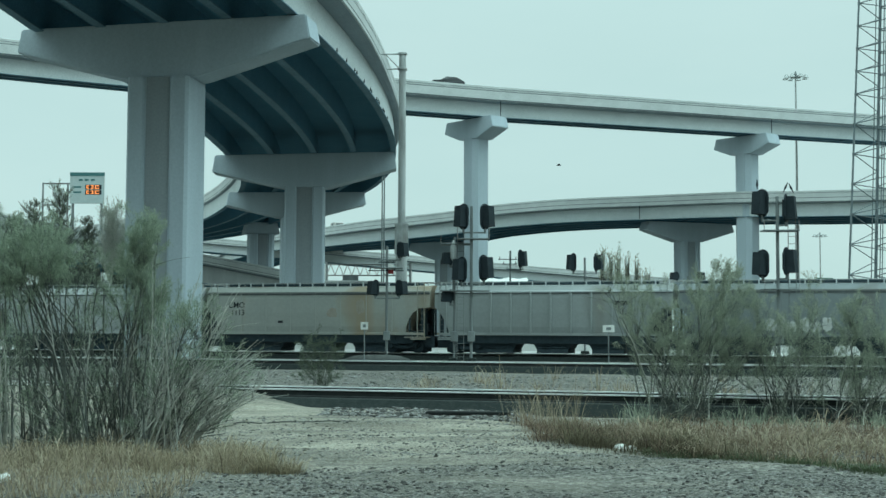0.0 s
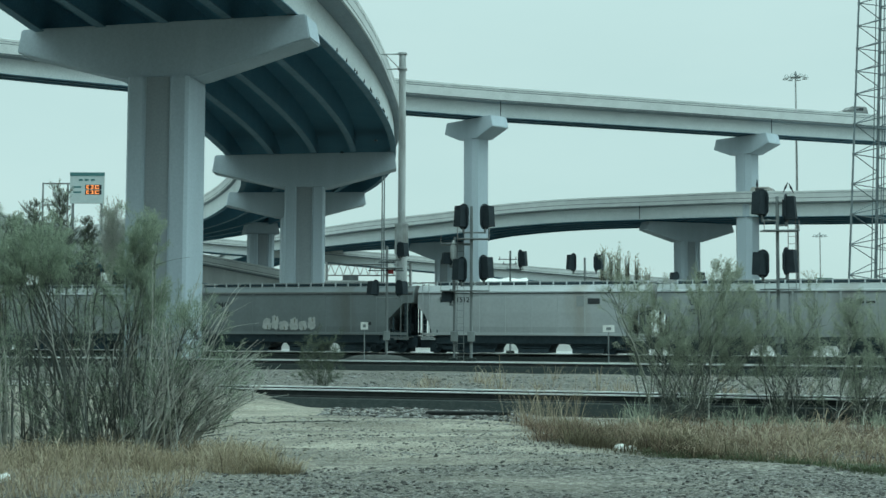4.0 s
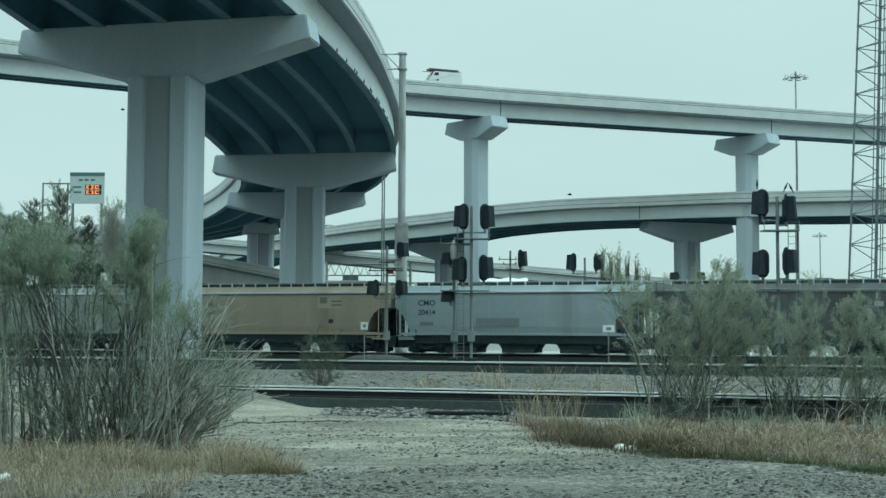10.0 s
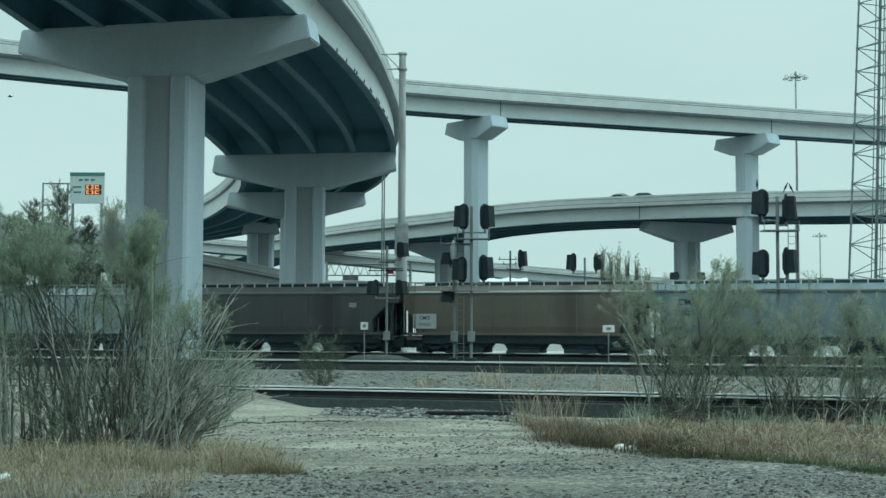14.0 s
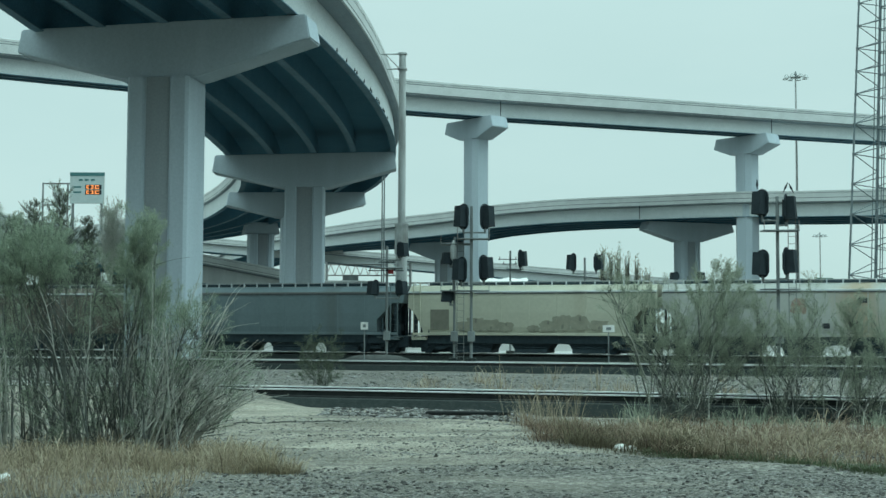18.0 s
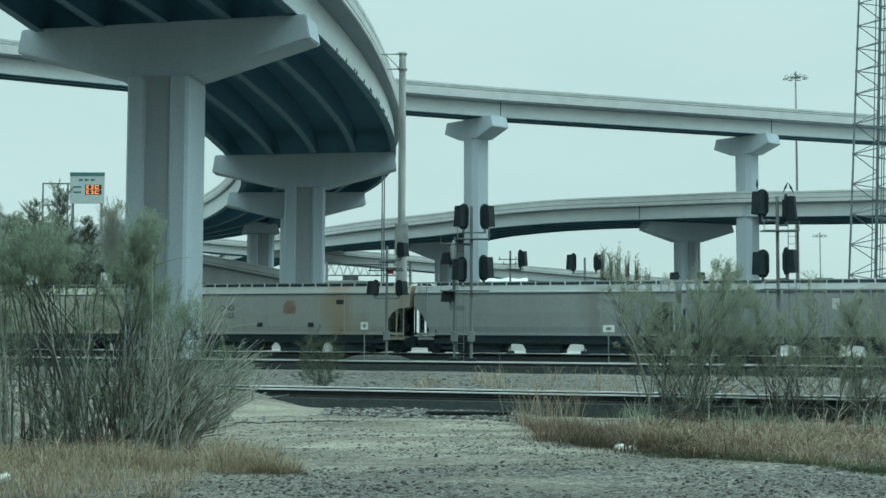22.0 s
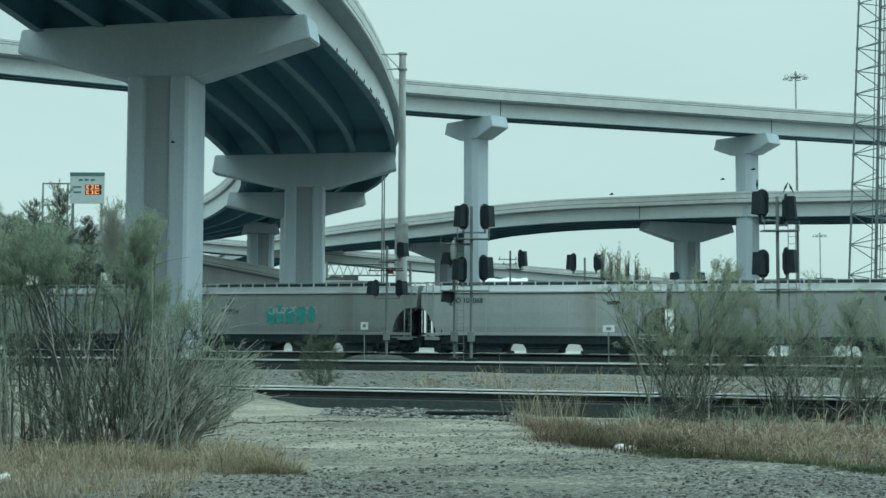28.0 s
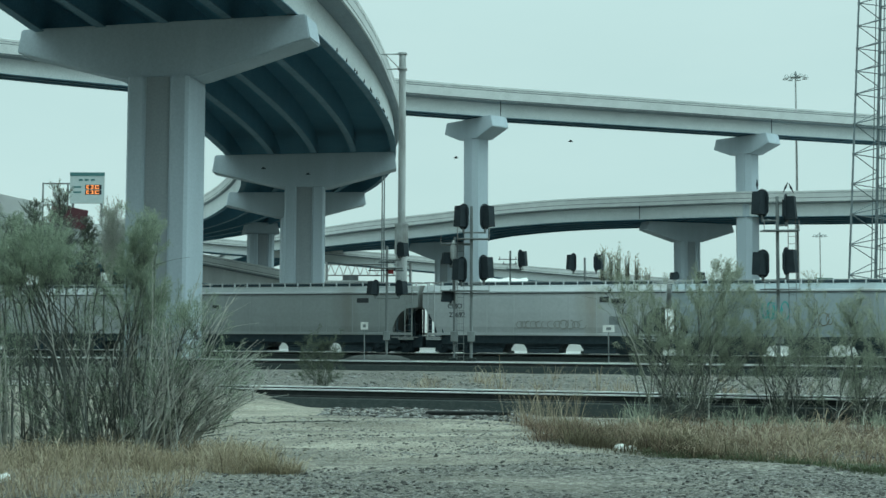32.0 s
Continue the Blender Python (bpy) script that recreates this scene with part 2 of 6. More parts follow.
def past_track(x, y, at):
    """Distance behind the near rail of a track."""
    return (x - at.x) * 0.3013 + (y - at.y) * 0.9535


def smooth(v, lo, hi):
    k = min(1.0, max(0.0, (v - lo) / (hi - lo)))
    return k * k * (3 - 2 * k)


def ground_z(x, y):
    z = 0.0
    if 4 < y < 60 and abs(x) < 40:
        z += 0.05 * noise.noise((x * 0.35, y * 0.35, 3.0)) + 0.025 * noise.noise((x * 1.4, y * 1.4, 9.0))
        # dirt heaped against the nearest track at the crossing, and a small ledge before it
        d = past_track(x, y, NEAR_AT)
        z += 0.34 * smooth(-x, 2.6, 5.2) * smooth(d, -2.6, -0.7) * (1 - smooth(d, 2.2, 3.4))
        z += 0.07 * smooth(y + 0.15 * noise.noise((x * 0.8, 0.0, 4.0)), 24.2, 24.45) * (1 - smooth(x, 0.8, 2.2))
        # shallow wheel ruts across the lot
        z -= 0.05 * math.exp(-((y - 20.2 + 0.25 * x) / 0.5) ** 2) + 0.04 * math.exp(-((y - 18.3 + 0.25 * x) / 0.45) ** 2)
    return z


def steps(fine_lo, fine_hi, fine, lo, hi):
    out = list(np.arange(fine_lo, fine_hi + 1e-6, fine))
    s, p = fine, fine_hi
    while p < hi:
        s *= 1.35
        p += s
        out.append(min(p, hi))
    s, p = fine, fine_lo
    while p > lo:
        s *= 1.35
        p -= s
        out.insert(0, max(p, lo))
    return out


def make_ground():
    xs, ys = steps(-11, 13, 0.2, -3500, 3500), steps(12, 34, 0.16, -1500, 4800)
    vs = [(x, y, ground_z(x, y)) for y in ys for x in xs]
    w = len(xs)
    fs = [(j * w + i, j * w + i + 1, (j + 1) * w + i + 1, (j + 1) * w + i) for j in range(len(ys) - 1) for i in range(w - 1)]
    m = bpy.data.materials.new("dirt_and_gravel")
    m.use_nodes = True
    n, l = m.node_tree.nodes, m.node_tree.links
    b = n["Principled BSDF"]
    co = n.new("ShaderNodeTexCoord")
    long_way = n.new("ShaderNodeMapping")
    long_way.inputs["Scale"].default_value = (0.3, 1.3, 1.0)
    long_way.inputs["Rotation"].default_value = (0, 0, -0.16)
    l.new(co.outputs["Object"], long_way.inputs["Vector"])
    def tex(scale, detail=6, rough=0.6, streaked=False):
        t = n.new("ShaderNodeTexNoise")
        t.inputs["Scale"].default_value, t.inputs["Detail"].default_value, t.inputs["Roughness"].default_value = scale, detail, rough
        l.new(long_way.outputs["Vector"] if streaked else co.outputs["Object"], t.inputs["Vector"])
        return t
    def ramp(src, a, c, p0=0.35, p1=0.65):
        r = n.new("ShaderNodeValToRGB")
        r.color_ramp.elements[0].position, r.color_ramp.elements[1].position = p0, p1
        r.color_ramp.elements[0].color, r.color_ramp.elements[1].color = (*a, 1), (*c, 1)
        l.new(src, r.inputs["Fac"])
        return r
    def mix(f, a, c, kind="MIX"):
        x = n.new("ShaderNodeMixRGB")
        x.blend_type = kind
        if isinstance(f, float):
            x.inputs["Fac"].default_value = f
        else:
            l.new(f, x.inputs["Fac"])
        l.new(a, x.inputs["Color1"])
        l.new(c, x.inputs["Color2"])
        return x.outputs["Color"]
    dirt = ramp(tex(0.9, 7, 0.65, True).outputs["Fac"], (0.165, 0.152, 0.134), (0.47, 0.428, 0.372), 0.3, 0.72)
    vor = n.new("ShaderNodeTexVoronoi")
    vor.inputs["Scale"].default_value = 16
    l.new(co.outputs["Object"], vor.inputs["Vector"])
    grey = ramp(vor.outputs["Color"], (0.055, 0.053, 0.05), (0.31, 0.298, 0.28), 0.1, 0.9)
    # gravel spreads over the near edge of the lot and its right side; the crossing is worn to dirt
    place = n.new("ShaderNodeSeparateXYZ")
    l.new(co.outputs["Object"], place.inputs["Vector"])
    def sums(op, a, k):
        q = n.new("ShaderNodeMath")
        q.operation = op
        for i, v in enumerate((a, k)):
            if isinstance(v, float):
                q.inputs[i].default_value = v
            else:
                l.new(v, q.inputs[i])
        return q.outputs[0]
    lean = sums("ADD", sums("MULTIPLY", place.outputs["X"], -0.55), place.outputs["Y"])
    spread = n.new("ShaderNodeMapRange")
    spread.inputs["From Min"].default_value, spread.inputs["From Max"].default_value = 12.0, 23.0
    spread.inputs["To Min"].default_value, spread.inputs["To Max"].default_value = 0.2, -0.12
    l.new(lean, spread.inputs["Value"])
    beyond = n.new("ShaderNodeMapRange")
    beyond.inputs["From Min"].default_value, beyond.inputs["From Max"].default_value = 31.0, 33.5
    beyond.inputs["To Min"].default_value, beyond.inputs["To Max"].default_value = 0.0, 0.24
    l.new(sums("ADD", sums("MULTIPLY", place.outputs["X"], 0.316), place.outputs["Y"]), beyond.inputs["Value"])
    broad = sums("ADD", sums("MULTIPLY", tex(0.4, 6, 0.65, True).outputs["Fac"], 0.6), sums("MULTIPLY", tex(1.6, 6, 0.7).outputs["Fac"], 0.4))
    patch = ramp(sums("ADD", sums("ADD", broad, spread.outputs["Result"]), beyond.outputs["Result"]), (0, 0, 0), (1, 1, 1), 0.4, 0.62)
    c = mix(patch.outputs["Color"], dirt.outputs["Color"], grey.outputs["Color"])
    pebbles = ramp(tex(30, 5, 0.75).outputs["Fac"], (0.3, 0.3, 0.29), (1.25, 1.25, 1.24), 0.36, 0.6)
    c = mix(0.8, c, pebbles.outputs["Color"], "MULTIPLY")
    # worn pale tracks, darker blotches that put lit relief in colour, then dark clod specks
    worn = ramp(tex(0.55, 8, 0.7, True).outputs["Fac"], (0.62, 0.63, 0.62), (1.3, 1.29, 1.24), 0.36, 0.62)
    c = mix(0.9, c, worn.outputs["Color"], "MULTIPLY")
    specks = ramp(tex(11, 6, 0.72).outputs["Fac"], (0, 0, 0), (1, 1, 1), 0.6, 0.66)
    crumbs = n.new("ShaderNodeRGB")
    crumbs.outputs[0].default_value = (0.07, 0.072, 0.068, 1)
    c = mix(specks.outputs["Color"], c, crumbs.outputs[0])
    l.new(c, b.inputs["Base Color"])
    b.inputs["Roughness"].default_value = 0.95
    b.inputs["Specular IOR Level"].default_value = 0.15
    bp = n.new("ShaderNodeBump")
    bp.inputs["Strength"].default_value, bp.inputs["Distance"].default_value = 0.9, 0.05
    l.new(tex(18, 8, 0.7).outputs["Fac"], bp.inputs["Height"])
    l.new(bp.outputs["Normal"], b.inputs["Normal"])
    me = Build().add(vs, fs).mesh("ground", m, True)
    return tagged(new("ground", me), "pale dirt and gravel ground beside the railway tracks", "ground", kind="structure")


make_ground()
WALL_DARK = material("dark_filler_wall", (0.10, 0.108, 0.105), (0.075, 0.082, 0.08), 0.5, 0.9, bump=0.2, streak=True)
# unseen wall, added to keep low skylight off faces turned to the camera
alone("wall_south", Build().box((-260, -26, -0.5), (260, -24, 36), 0.1), WALL_DARK, "plain dark wall closing the place behind the lot", "wall", kind="structure")


# ---- railway tracks ----
def rail_profile():
    # foot, web and head of one rail, head top at z = 0
    return [(-0.075, -0.18), (0.075, -0.18), (0.075, -0.165), (0.012, -0.145), (0.012, -0.045), (0.036, -0.04), (0.036, -0.012),
            (-0.036, -0.012), (-0.036, -0.04), (-0.012, -0.045), (-0.012, -0.145), (-0.075, -0.165)]


def make_track(at, left, right, tie_span, label, bed_dark):
    """A track whose near rail passes through at, along TRACK_DIR; its top at z = 0.45."""
    t = thing("railway_track", label, "railway track", pose(at.x, at.y, 0, 0, 0, TRACK_TURN), group="railway tracks", kind="structure")
    bed = Build()
    bed.loft([[(x, -0.62, -0.08), (x, -0.56, 0.21), (x, 2.5, 0.22), (x, 3.5, -0.08)] for x in (left, right)])
    part("ballast_bed", bed, BALLAST, t, "grey stone ballast bed")
    # near-black bank: oil, tie ends and the rail side's shade in one colour
    dark = Build()
    dark.loft([[(x, -bed_dark, -0.06), (x, -0.58, 0.262), (x, 1.95, 0.25), (x, 2.0, 0.2), (x, -0.5, -0.06)] for x in (left, right)])
    part("oily_ballast", dark, NEAR_BLACK, t, "oil-darkened ballast under the rails")
    for y in (0.0, 1.435):
        r = Build()
        r.loft([[(x, y + a, 0.45 + z) for a, z in rail_profile()] for x in (left, right)])
        rail = part("rail", r, RAIL_SIDE, t)
        h = Build().box((left, y - 0.037, 0.413), (right, y + 0.037, 0.452), 0.006)
        part("rail_head", h, RAIL_HEAD, rail, "polished rail head")
    tie = Build().box((-0.115, -0.46, 0.10), (0.115, 1.93, 0.262), 0.012).mesh("tie", TIE)
    x = tie_span[0]
    while x < tie_span[1]:
        part("tie", tie, TIE, t, m=pose(x + random.uniform(-0.03, 0.03), random.uniform(-0.05, 0.05), random.uniform(-0.01, 0.01), 0, 0, random.uniform(-1.5, 1.5)))
        x += 0.53
    rest = Build()
    for a, c in ((left, tie_span[0] - 0.5), (tie_span[1] + 0.5, right)):
        y = a
        while y < c:
            rest.box((y - 0.115, -0.55, 0.10), (y + 0.115, 1.99, 0.272))
            y += 0.53
    part("far_ties", rest, TIE, t)["kind"] = "stuff"
    return t


make_track(NEAR_AT, -60, 60, (-6, 16), "nearest railway track with shiny rail tops on dark ties", 0.85)
make_track(MID_AT, -110, 90, (-14, 24), "middle railway track with shiny rail tops on dark ties", 0.8)
make_track(TRAIN_AT, -220, 190, (-10, 10), "far railway track under the freight train", 0.7)


# ---- viaducts ----
def spline(points, n=60):
    """A smooth line through the points, with its heading."""
    p = [Vector(q) for q in points]
    p = [p[0] * 2 - p[1]] + p + [p[-1] * 2 - p[-2]]
    out = []
    for i in range(1, len(p) - 2):
        for k in range(n):
            t = k / n
            a, b, c, d = p[i - 1], p[i], p[i + 1], p[i + 2]
            out.append(0.5 * ((2 * b) + (c - a) * t + (2 * a - 5 * b + 4 * c - d) * t * t + (3 * b - a - 3 * c + d) * t ** 3))
    out.append(p[-2])
    return out


def stations(line):
    """Point, and the level normal to the right of the way."""
    out = []
    for i, q in enumerate(line):
        a, b = line[max(i - 1, 0)], line[min(i + 1, len(line) - 1)]
        d = (b - a)
        d.z = 0
        d.normalize()
        out.append((q, Vector((d.y, -d.x, 0))))
    return out


def sweep(line_st, profile, bank=0.0, narrow=None):
    """A profile of (offset to the right, height) swept along the stations; narrow draws in the left side and the right rim."""
    b = Build()
    rings = []
    for q, r in line_st:
        s, rim, k = narrow(q.y) if narrow else (1.0, 99.0, 1.0)
        rings.append([q + r * (o * s if o < 0 else min(o, rim) + max(0.0, o - rim) * k) + Vector((0, 0, h + bank * o)) for o, h in profile])
    b.loft(rings)
    return b


def make_viaduct(name, line, half, girders, depth, label, bank=0.0, joints=(), edge=0.9, wall=1.06, left=None, narrow=None, inset=0.0, face=None, apron=0.0):
    """A deck whose running surface lies on the line: slab, two parapets, girders with flanges and cross-bracing."""
    st = stations(line)
    u = -apron
    v = thing(name, label, "viaduct", kind="structure")
    left = left or half
    part("deck_slab", sweep(st, [(-left, -0.05), (half, -0.05), (half, u - 0.3), (half - 0.5, u - 0.42), (-left + 0.5, u - 0.42), (-left, u - 0.3)], bank, narrow), DECK_TOP, v, "concrete deck slab")
    n = half - edge - 0.05
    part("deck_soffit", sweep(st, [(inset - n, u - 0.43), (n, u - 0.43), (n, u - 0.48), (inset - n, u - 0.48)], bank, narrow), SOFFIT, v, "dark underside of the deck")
    for sgn, side in ((-1, left), (1, half)):
        b = n + 0.12
        k, w = side - 0.02, max(side - 0.5, b + 0.02)
        part("overhang_soffit", sweep(st, [(sgn * b, u - 0.43), (sgn * w, u - 0.43), (sgn * k, u - 0.31), (sgn * k, u - 0.36), (sgn * w, u - 0.48), (sgn * b, u - 0.48)], bank, narrow), OVERHANG_SHADE, v, "grimy underside of the overhang")
    for sgn, side in ((-1, left), (1, half)):
        pr = [(sgn * (side - 0.45), -0.05), (sgn * (side - 0.2), 0.3), (sgn * (side - 0.16), wall - 0.04), (sgn * (side - 0.12), wall),
              (sgn * (side + 0.02), wall), (sgn * (side + 0.06), wall - 0.04), (sgn * (side + 0.06), u - 0.34), (sgn * (side), u - 0.34)]
        part("parapet", sweep(st, pr, bank, narrow), face or PARAPET, v, "weathered concrete parapet" if face else "pale concrete parapet")
        lip = [(sgn * (side + 0.05), wall - 0.42), (sgn * (side + 0.09), wall - 0.42), (sgn * (side + 0.09), wall - 0.36), (sgn * (side + 0.05), wall - 0.36)]
        part("parapet_rib", sweep(st, lip, bank, narrow), PARAPET, v)
        # dark strips drawn in for the shadow lines along ledges and slab edge
        for h, d in ((wall - 0.36, 0.06), (0.0, 0.075), (u - 0.33, 0.2 if apron > 0.5 else 0.09)):
            part("construction_joint", sweep(st, [(sgn * (side + 0.055), h), (sgn * (side + 0.066), h), (sgn * (side + 0.066), h + d), (sgn * (side + 0.055), h + d)], bank, narrow), LINE_SHADE, v, "dark shadow joint")
    # girders take the shade-toned soffit colour; only the outer faces stay pale
    for k in range(girders):
        o = -half + edge + inset + (2 * half - 2 * edge - inset) * k / (girders - 1)
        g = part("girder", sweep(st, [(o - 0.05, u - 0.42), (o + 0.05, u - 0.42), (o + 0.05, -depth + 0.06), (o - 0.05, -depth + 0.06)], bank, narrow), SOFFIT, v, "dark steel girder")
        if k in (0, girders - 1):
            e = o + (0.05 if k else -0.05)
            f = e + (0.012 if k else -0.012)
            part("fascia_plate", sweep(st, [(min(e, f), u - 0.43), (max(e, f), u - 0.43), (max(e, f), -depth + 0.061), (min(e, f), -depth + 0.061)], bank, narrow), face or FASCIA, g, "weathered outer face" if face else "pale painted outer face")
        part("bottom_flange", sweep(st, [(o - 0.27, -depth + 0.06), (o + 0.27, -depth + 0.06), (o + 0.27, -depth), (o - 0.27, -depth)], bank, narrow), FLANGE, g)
    for i0 in joints:
        q, r = st[i0]
        for sgn in (-1, 1):
            ang = math.atan2(r.x, r.y)
            jb = Build().box((-0.05, -0.03, -depth + 0.1), (0.05, 0.03, u - 0.3 if apron > 0.2 else wall + 0.01))
            part("expansion_joint", jb, BLACK, v, m=Matrix.Translation(q + r * sgn * (half + 0.08)) @ Matrix.Rotation(-ang, 4, "Z"))
    return v, st


def make_pier(x, y, turn, top, cap_w, col_w, col_d, cap_end, cap_mid, label, cap_d=2.6, bank=0.0, group="viaduct piers", chamfer=0.128, tip=0.45, flute=0.14):
    """A hammerhead pier: fluted column and tapering cap; its cap's long way is the local x."""
    p = thing("bridge_pier", label, "bridge pier", pose(x, y, 0, 0, 0, turn), group=group)
    h = top - cap_mid
    a, d, c = col_w / 2, col_d / 2, chamfer * col_w
    g = 0.205 * col_w
    prof = [(-a + c, -d), (-g - 0.12, -d), (-g, -d + flute), (g, -d + flute), (g + 0.12, -d), (a - c, -d), (a, -d + c), (a, d - c), (a - c, d),
            (g + 0.12, d), (g, d - flute), (-g, d - flute), (-g - 0.12, d), (-a + c, d), (-a, d - c), (-a, -d + c)]
    col = Build().loft([[(u, w, -1.0) for u, w in prof], [(u, w, h + 0.02) for u, w in prof]])
    column = part("column", col, CONCRETE, p, "fluted pale concrete column")
    # sheets of darker concrete put the flutes' shade into colour
    for sgn in (-1, 1) if flute > 0.1 else ():
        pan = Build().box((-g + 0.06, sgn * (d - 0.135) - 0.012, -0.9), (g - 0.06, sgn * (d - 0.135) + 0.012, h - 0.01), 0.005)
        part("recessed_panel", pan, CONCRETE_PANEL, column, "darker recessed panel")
    w0, w1 = cap_w / 2 - tip, cap_w / 2
    cp = [(-w0, top - bank * w0), (w0, top + bank * w0), (w1, top - cap_end + bank * w1), (a + 0.3, h), (-a - 0.3, h), (-w1, top - cap_end - bank * w1)]
    cb = Build().loft([[(u, -cap_d / 2, z) for u, z in cp], [(u, cap_d / 2, z) for u, z in cp]])
    me = fix_normals(cb.mesh("cap", CONCRETE))
    bm = bmesh.new()
    bm.from_mesh(me)
    bmesh.ops.bevel(bm, geom=bm.edges[:], offset=0.07, segments=2, affect="EDGES")
    bm.to_mesh(me)
    bm.free()
    part("cap", me, CONCRETE, p, "tapering concrete cap")
    return p


# Near curved ramp: comes over the camera's left, bends away to the left
R_BEND, APEX = 225.0, Vector((-12.6, 114.0, 0))


def ramp_point(y):
    """Centre of the ramp's running surface, in a level bend with a slight sag."""
    sag = 0.6 * ((y - 119) / 45) ** 2 if y < 163 else 0.57 - 0.6 * smooth(y, 163, 215)
    return Vector((APEX.x - R_BEND + math.sqrt(R_BEND ** 2 - (y - APEX.y) ** 2), y, 21.3 + sag))


def ramp_narrow(y):
    """The ramp's left side widens with the way; its right rim draws in."""
    left = max(0.4, 1.02 + 0.017 * (y - 72.3)) if y < 72.3 else min(1.08, 1.02 + 0.0012 * (y - 72.3))
    return left, 7.78, 1 - 0.62 * smooth(y, 76, 108)


near_line = [ramp_point(y) + Vector((0.5, 0, 0)) for y in np.arange(26, 262, 2.0)]
make_viaduct("curved_ramp", near_line, 8.8, 5, 2.65, "high curved highway ramp with dark steel underside and pale parapets", bank=0.03, edge=1.3, left=7.85, narrow=ramp_narrow)


def ramp_turn(y):
    return math.degrees(math.asin((y - APEX.y) / R_BEND))


for y, dx, lift, bank, cap_d, col_w, col_d, cap_w, cap_end in ((74.0, 0.28, 0.1, 0.014, 2.2, 3.66, 2.9, 17.6, 1.35), (123.5, -0.38, 0.0, 0.03, 2.6, 3.75, 2.6, 17.4, 1.6), (163.0, -0.5, 0.0, 0.03, 2.6, 3.75, 3.0, 17.4, 1.6)):
    q = ramp_point(y)
    make_pier(q.x + dx, y, ramp_turn(y), q.z - 2.66 + lift, cap_w, col_w, col_d, cap_end, 3.2, "massive pale concrete pier with wide cap carrying the curved ramp", cap_d=cap_d, bank=bank, group="ramp piers", chamfer=0.045, tip=0.25)
q = ramp_point(207)
make_pier(q.x + 3.6, 207, 20, 19.1, 5.7, 3.9, 3.4, 1.75, 1.9, "pale concrete pier under the far end of the curved ramp", group="ramp piers")

RAMP_ST = stations(near_line)
bird_mesh = Build().loft([[(0.055 * k * math.cos(w), 0.055 * k * math.sin(w), h * 0.75) for w in np.linspace(0, 2 * math.pi, 9)[:-1]] for k, h in ((0.3, 0.0), (0.8, 0.06), (1.0, 0.16), (0.8, 0.27), (0.5, 0.33), (0.55, 0.38), (0.15, 0.44))]).mesh("perched_bird", BLACK, True)
for k, i in enumerate((28, 29, 30, 31, 32, 33, 34, 35, 35, 36, 37, 38, 39)):
    q, r = RAMP_ST[i]
    q = q + r * 7.74 + (RAMP_ST[i + 1][0] - q) * (0.37 * k % 1.0)
    alone("perched_bird", bird_mesh, BLACK, "small black bird perched on the ramp's girder edge", "bird", group="birds on the ramp", m=pose(q.x, q.y, q.z - 2.60 + 0.03 * 7.74, 0, 8 * math.sin(k), 40 * k))

# High straight viaduct beyond


def high_z(x):
    return 33.65 + (0.00028 * (x - 6) ** 2 if x < 6 else 0.0085 * (x - 6))


high_line = [Vector((x, 151.3 + 0.4036 * (x + 51.6), high_z(x))) for x in np.arange(-190, 262, 4.0)]
_, HIGH_ST = make_viaduct("high_viaduct", high_line, 4.1, 3, 3.3, "tall straight highway viaduct with pale parapet and edge girder", joints=(49, 59), edge=1.1, wall=0.65, inset=2.9, apron=0.95)
for x in (4.4, 44.7, 86.0):
    make_pier(x, 151.3 + 0.4036 * (x + 51.6), 129, high_z(x) - 3.31, 10.0, 2.9, 2.9, 1.5, 2.7, "tall slender concrete pier of the high viaduct", cap_d=2.9, group="high viaduct piers", chamfer=0.22, flute=0.04)

# Lower curved viaduct behind
low_line = spline([(-78, 396, 17.0), (-62, 368, 20.3), (-47, 334, 22.4), (-30, 290, 22.3), (-16, 250, 20.5), (-7, 228, 19.8), (1.4, 217.3, 19.8), (11.1, 212.7, 20.9), (21.7, 208.9, 21.5), (34.5, 204.5, 21.65), (47.2, 196, 21.4), (61, 187, 20.8), (100, 158, 19.5), (150, 110, 18.5)], 12)
_, LOW_ST = make_viaduct("low_viaduct", low_line, 8.4, 5, 2.6, "lower curved highway viaduct with pale parapet and dark underside", joints=(107,), edge=0.8, apron=0.25)
make_pier(38.2, 203, 20, 19.0, 15.6, 3.5, 3.0, 1.3, 3.0, "broad concrete pier of the lower viaduct", group="lower viaduct piers")
make_pier(0.6, 222, -20, 17.1, 13.0, 3.5, 3.0, 1.3, 3.0, "broad concrete pier of the lower viaduct", group="lower viaduct piers")

# Distant ramps low over the train
far_line = [Vector((x, 296 - 0.02 * x, 19.3 - 0.085 * (x + 23))) for x in np.arange(-60, 70, 5.0)]
make_viaduct("far_ramp", far_line, 5.0, 3, 2.2, "distant descending ramp with pale parapet")
road_line = [Vector((x, 236.0, 10.35 - 3.2 * smooth(x, -14.0, 10.0))) for x in np.arange(-64, 44, 4.0)]
_, ROAD_ST = make_viaduct("low_road", road_line, 4.0, 2, 1.2, "low road on a deck far behind the train", wall=0.6)
left_line = [Vector((x, 170 + 0.9 * (x + 56), 14.0 - 0.172 * (x + 51))) for x in np.arange(-150, -20, 5.0)]
make_viaduct("left_ramp", left_line, 5.0, 3, 3.0, "low grey ramp behind the shrubs with dark underside", face=material("weathered_barrier", (0.46, 0.485, 0.48), (0.38, 0.40, 0.40), 0.5, 0.9, streak=True))
# dark wall added to stand for the shaded space below the low ramp
ab = thing("shade_wall", "dark concrete abutment under the low ramp", "wall", kind="structure")
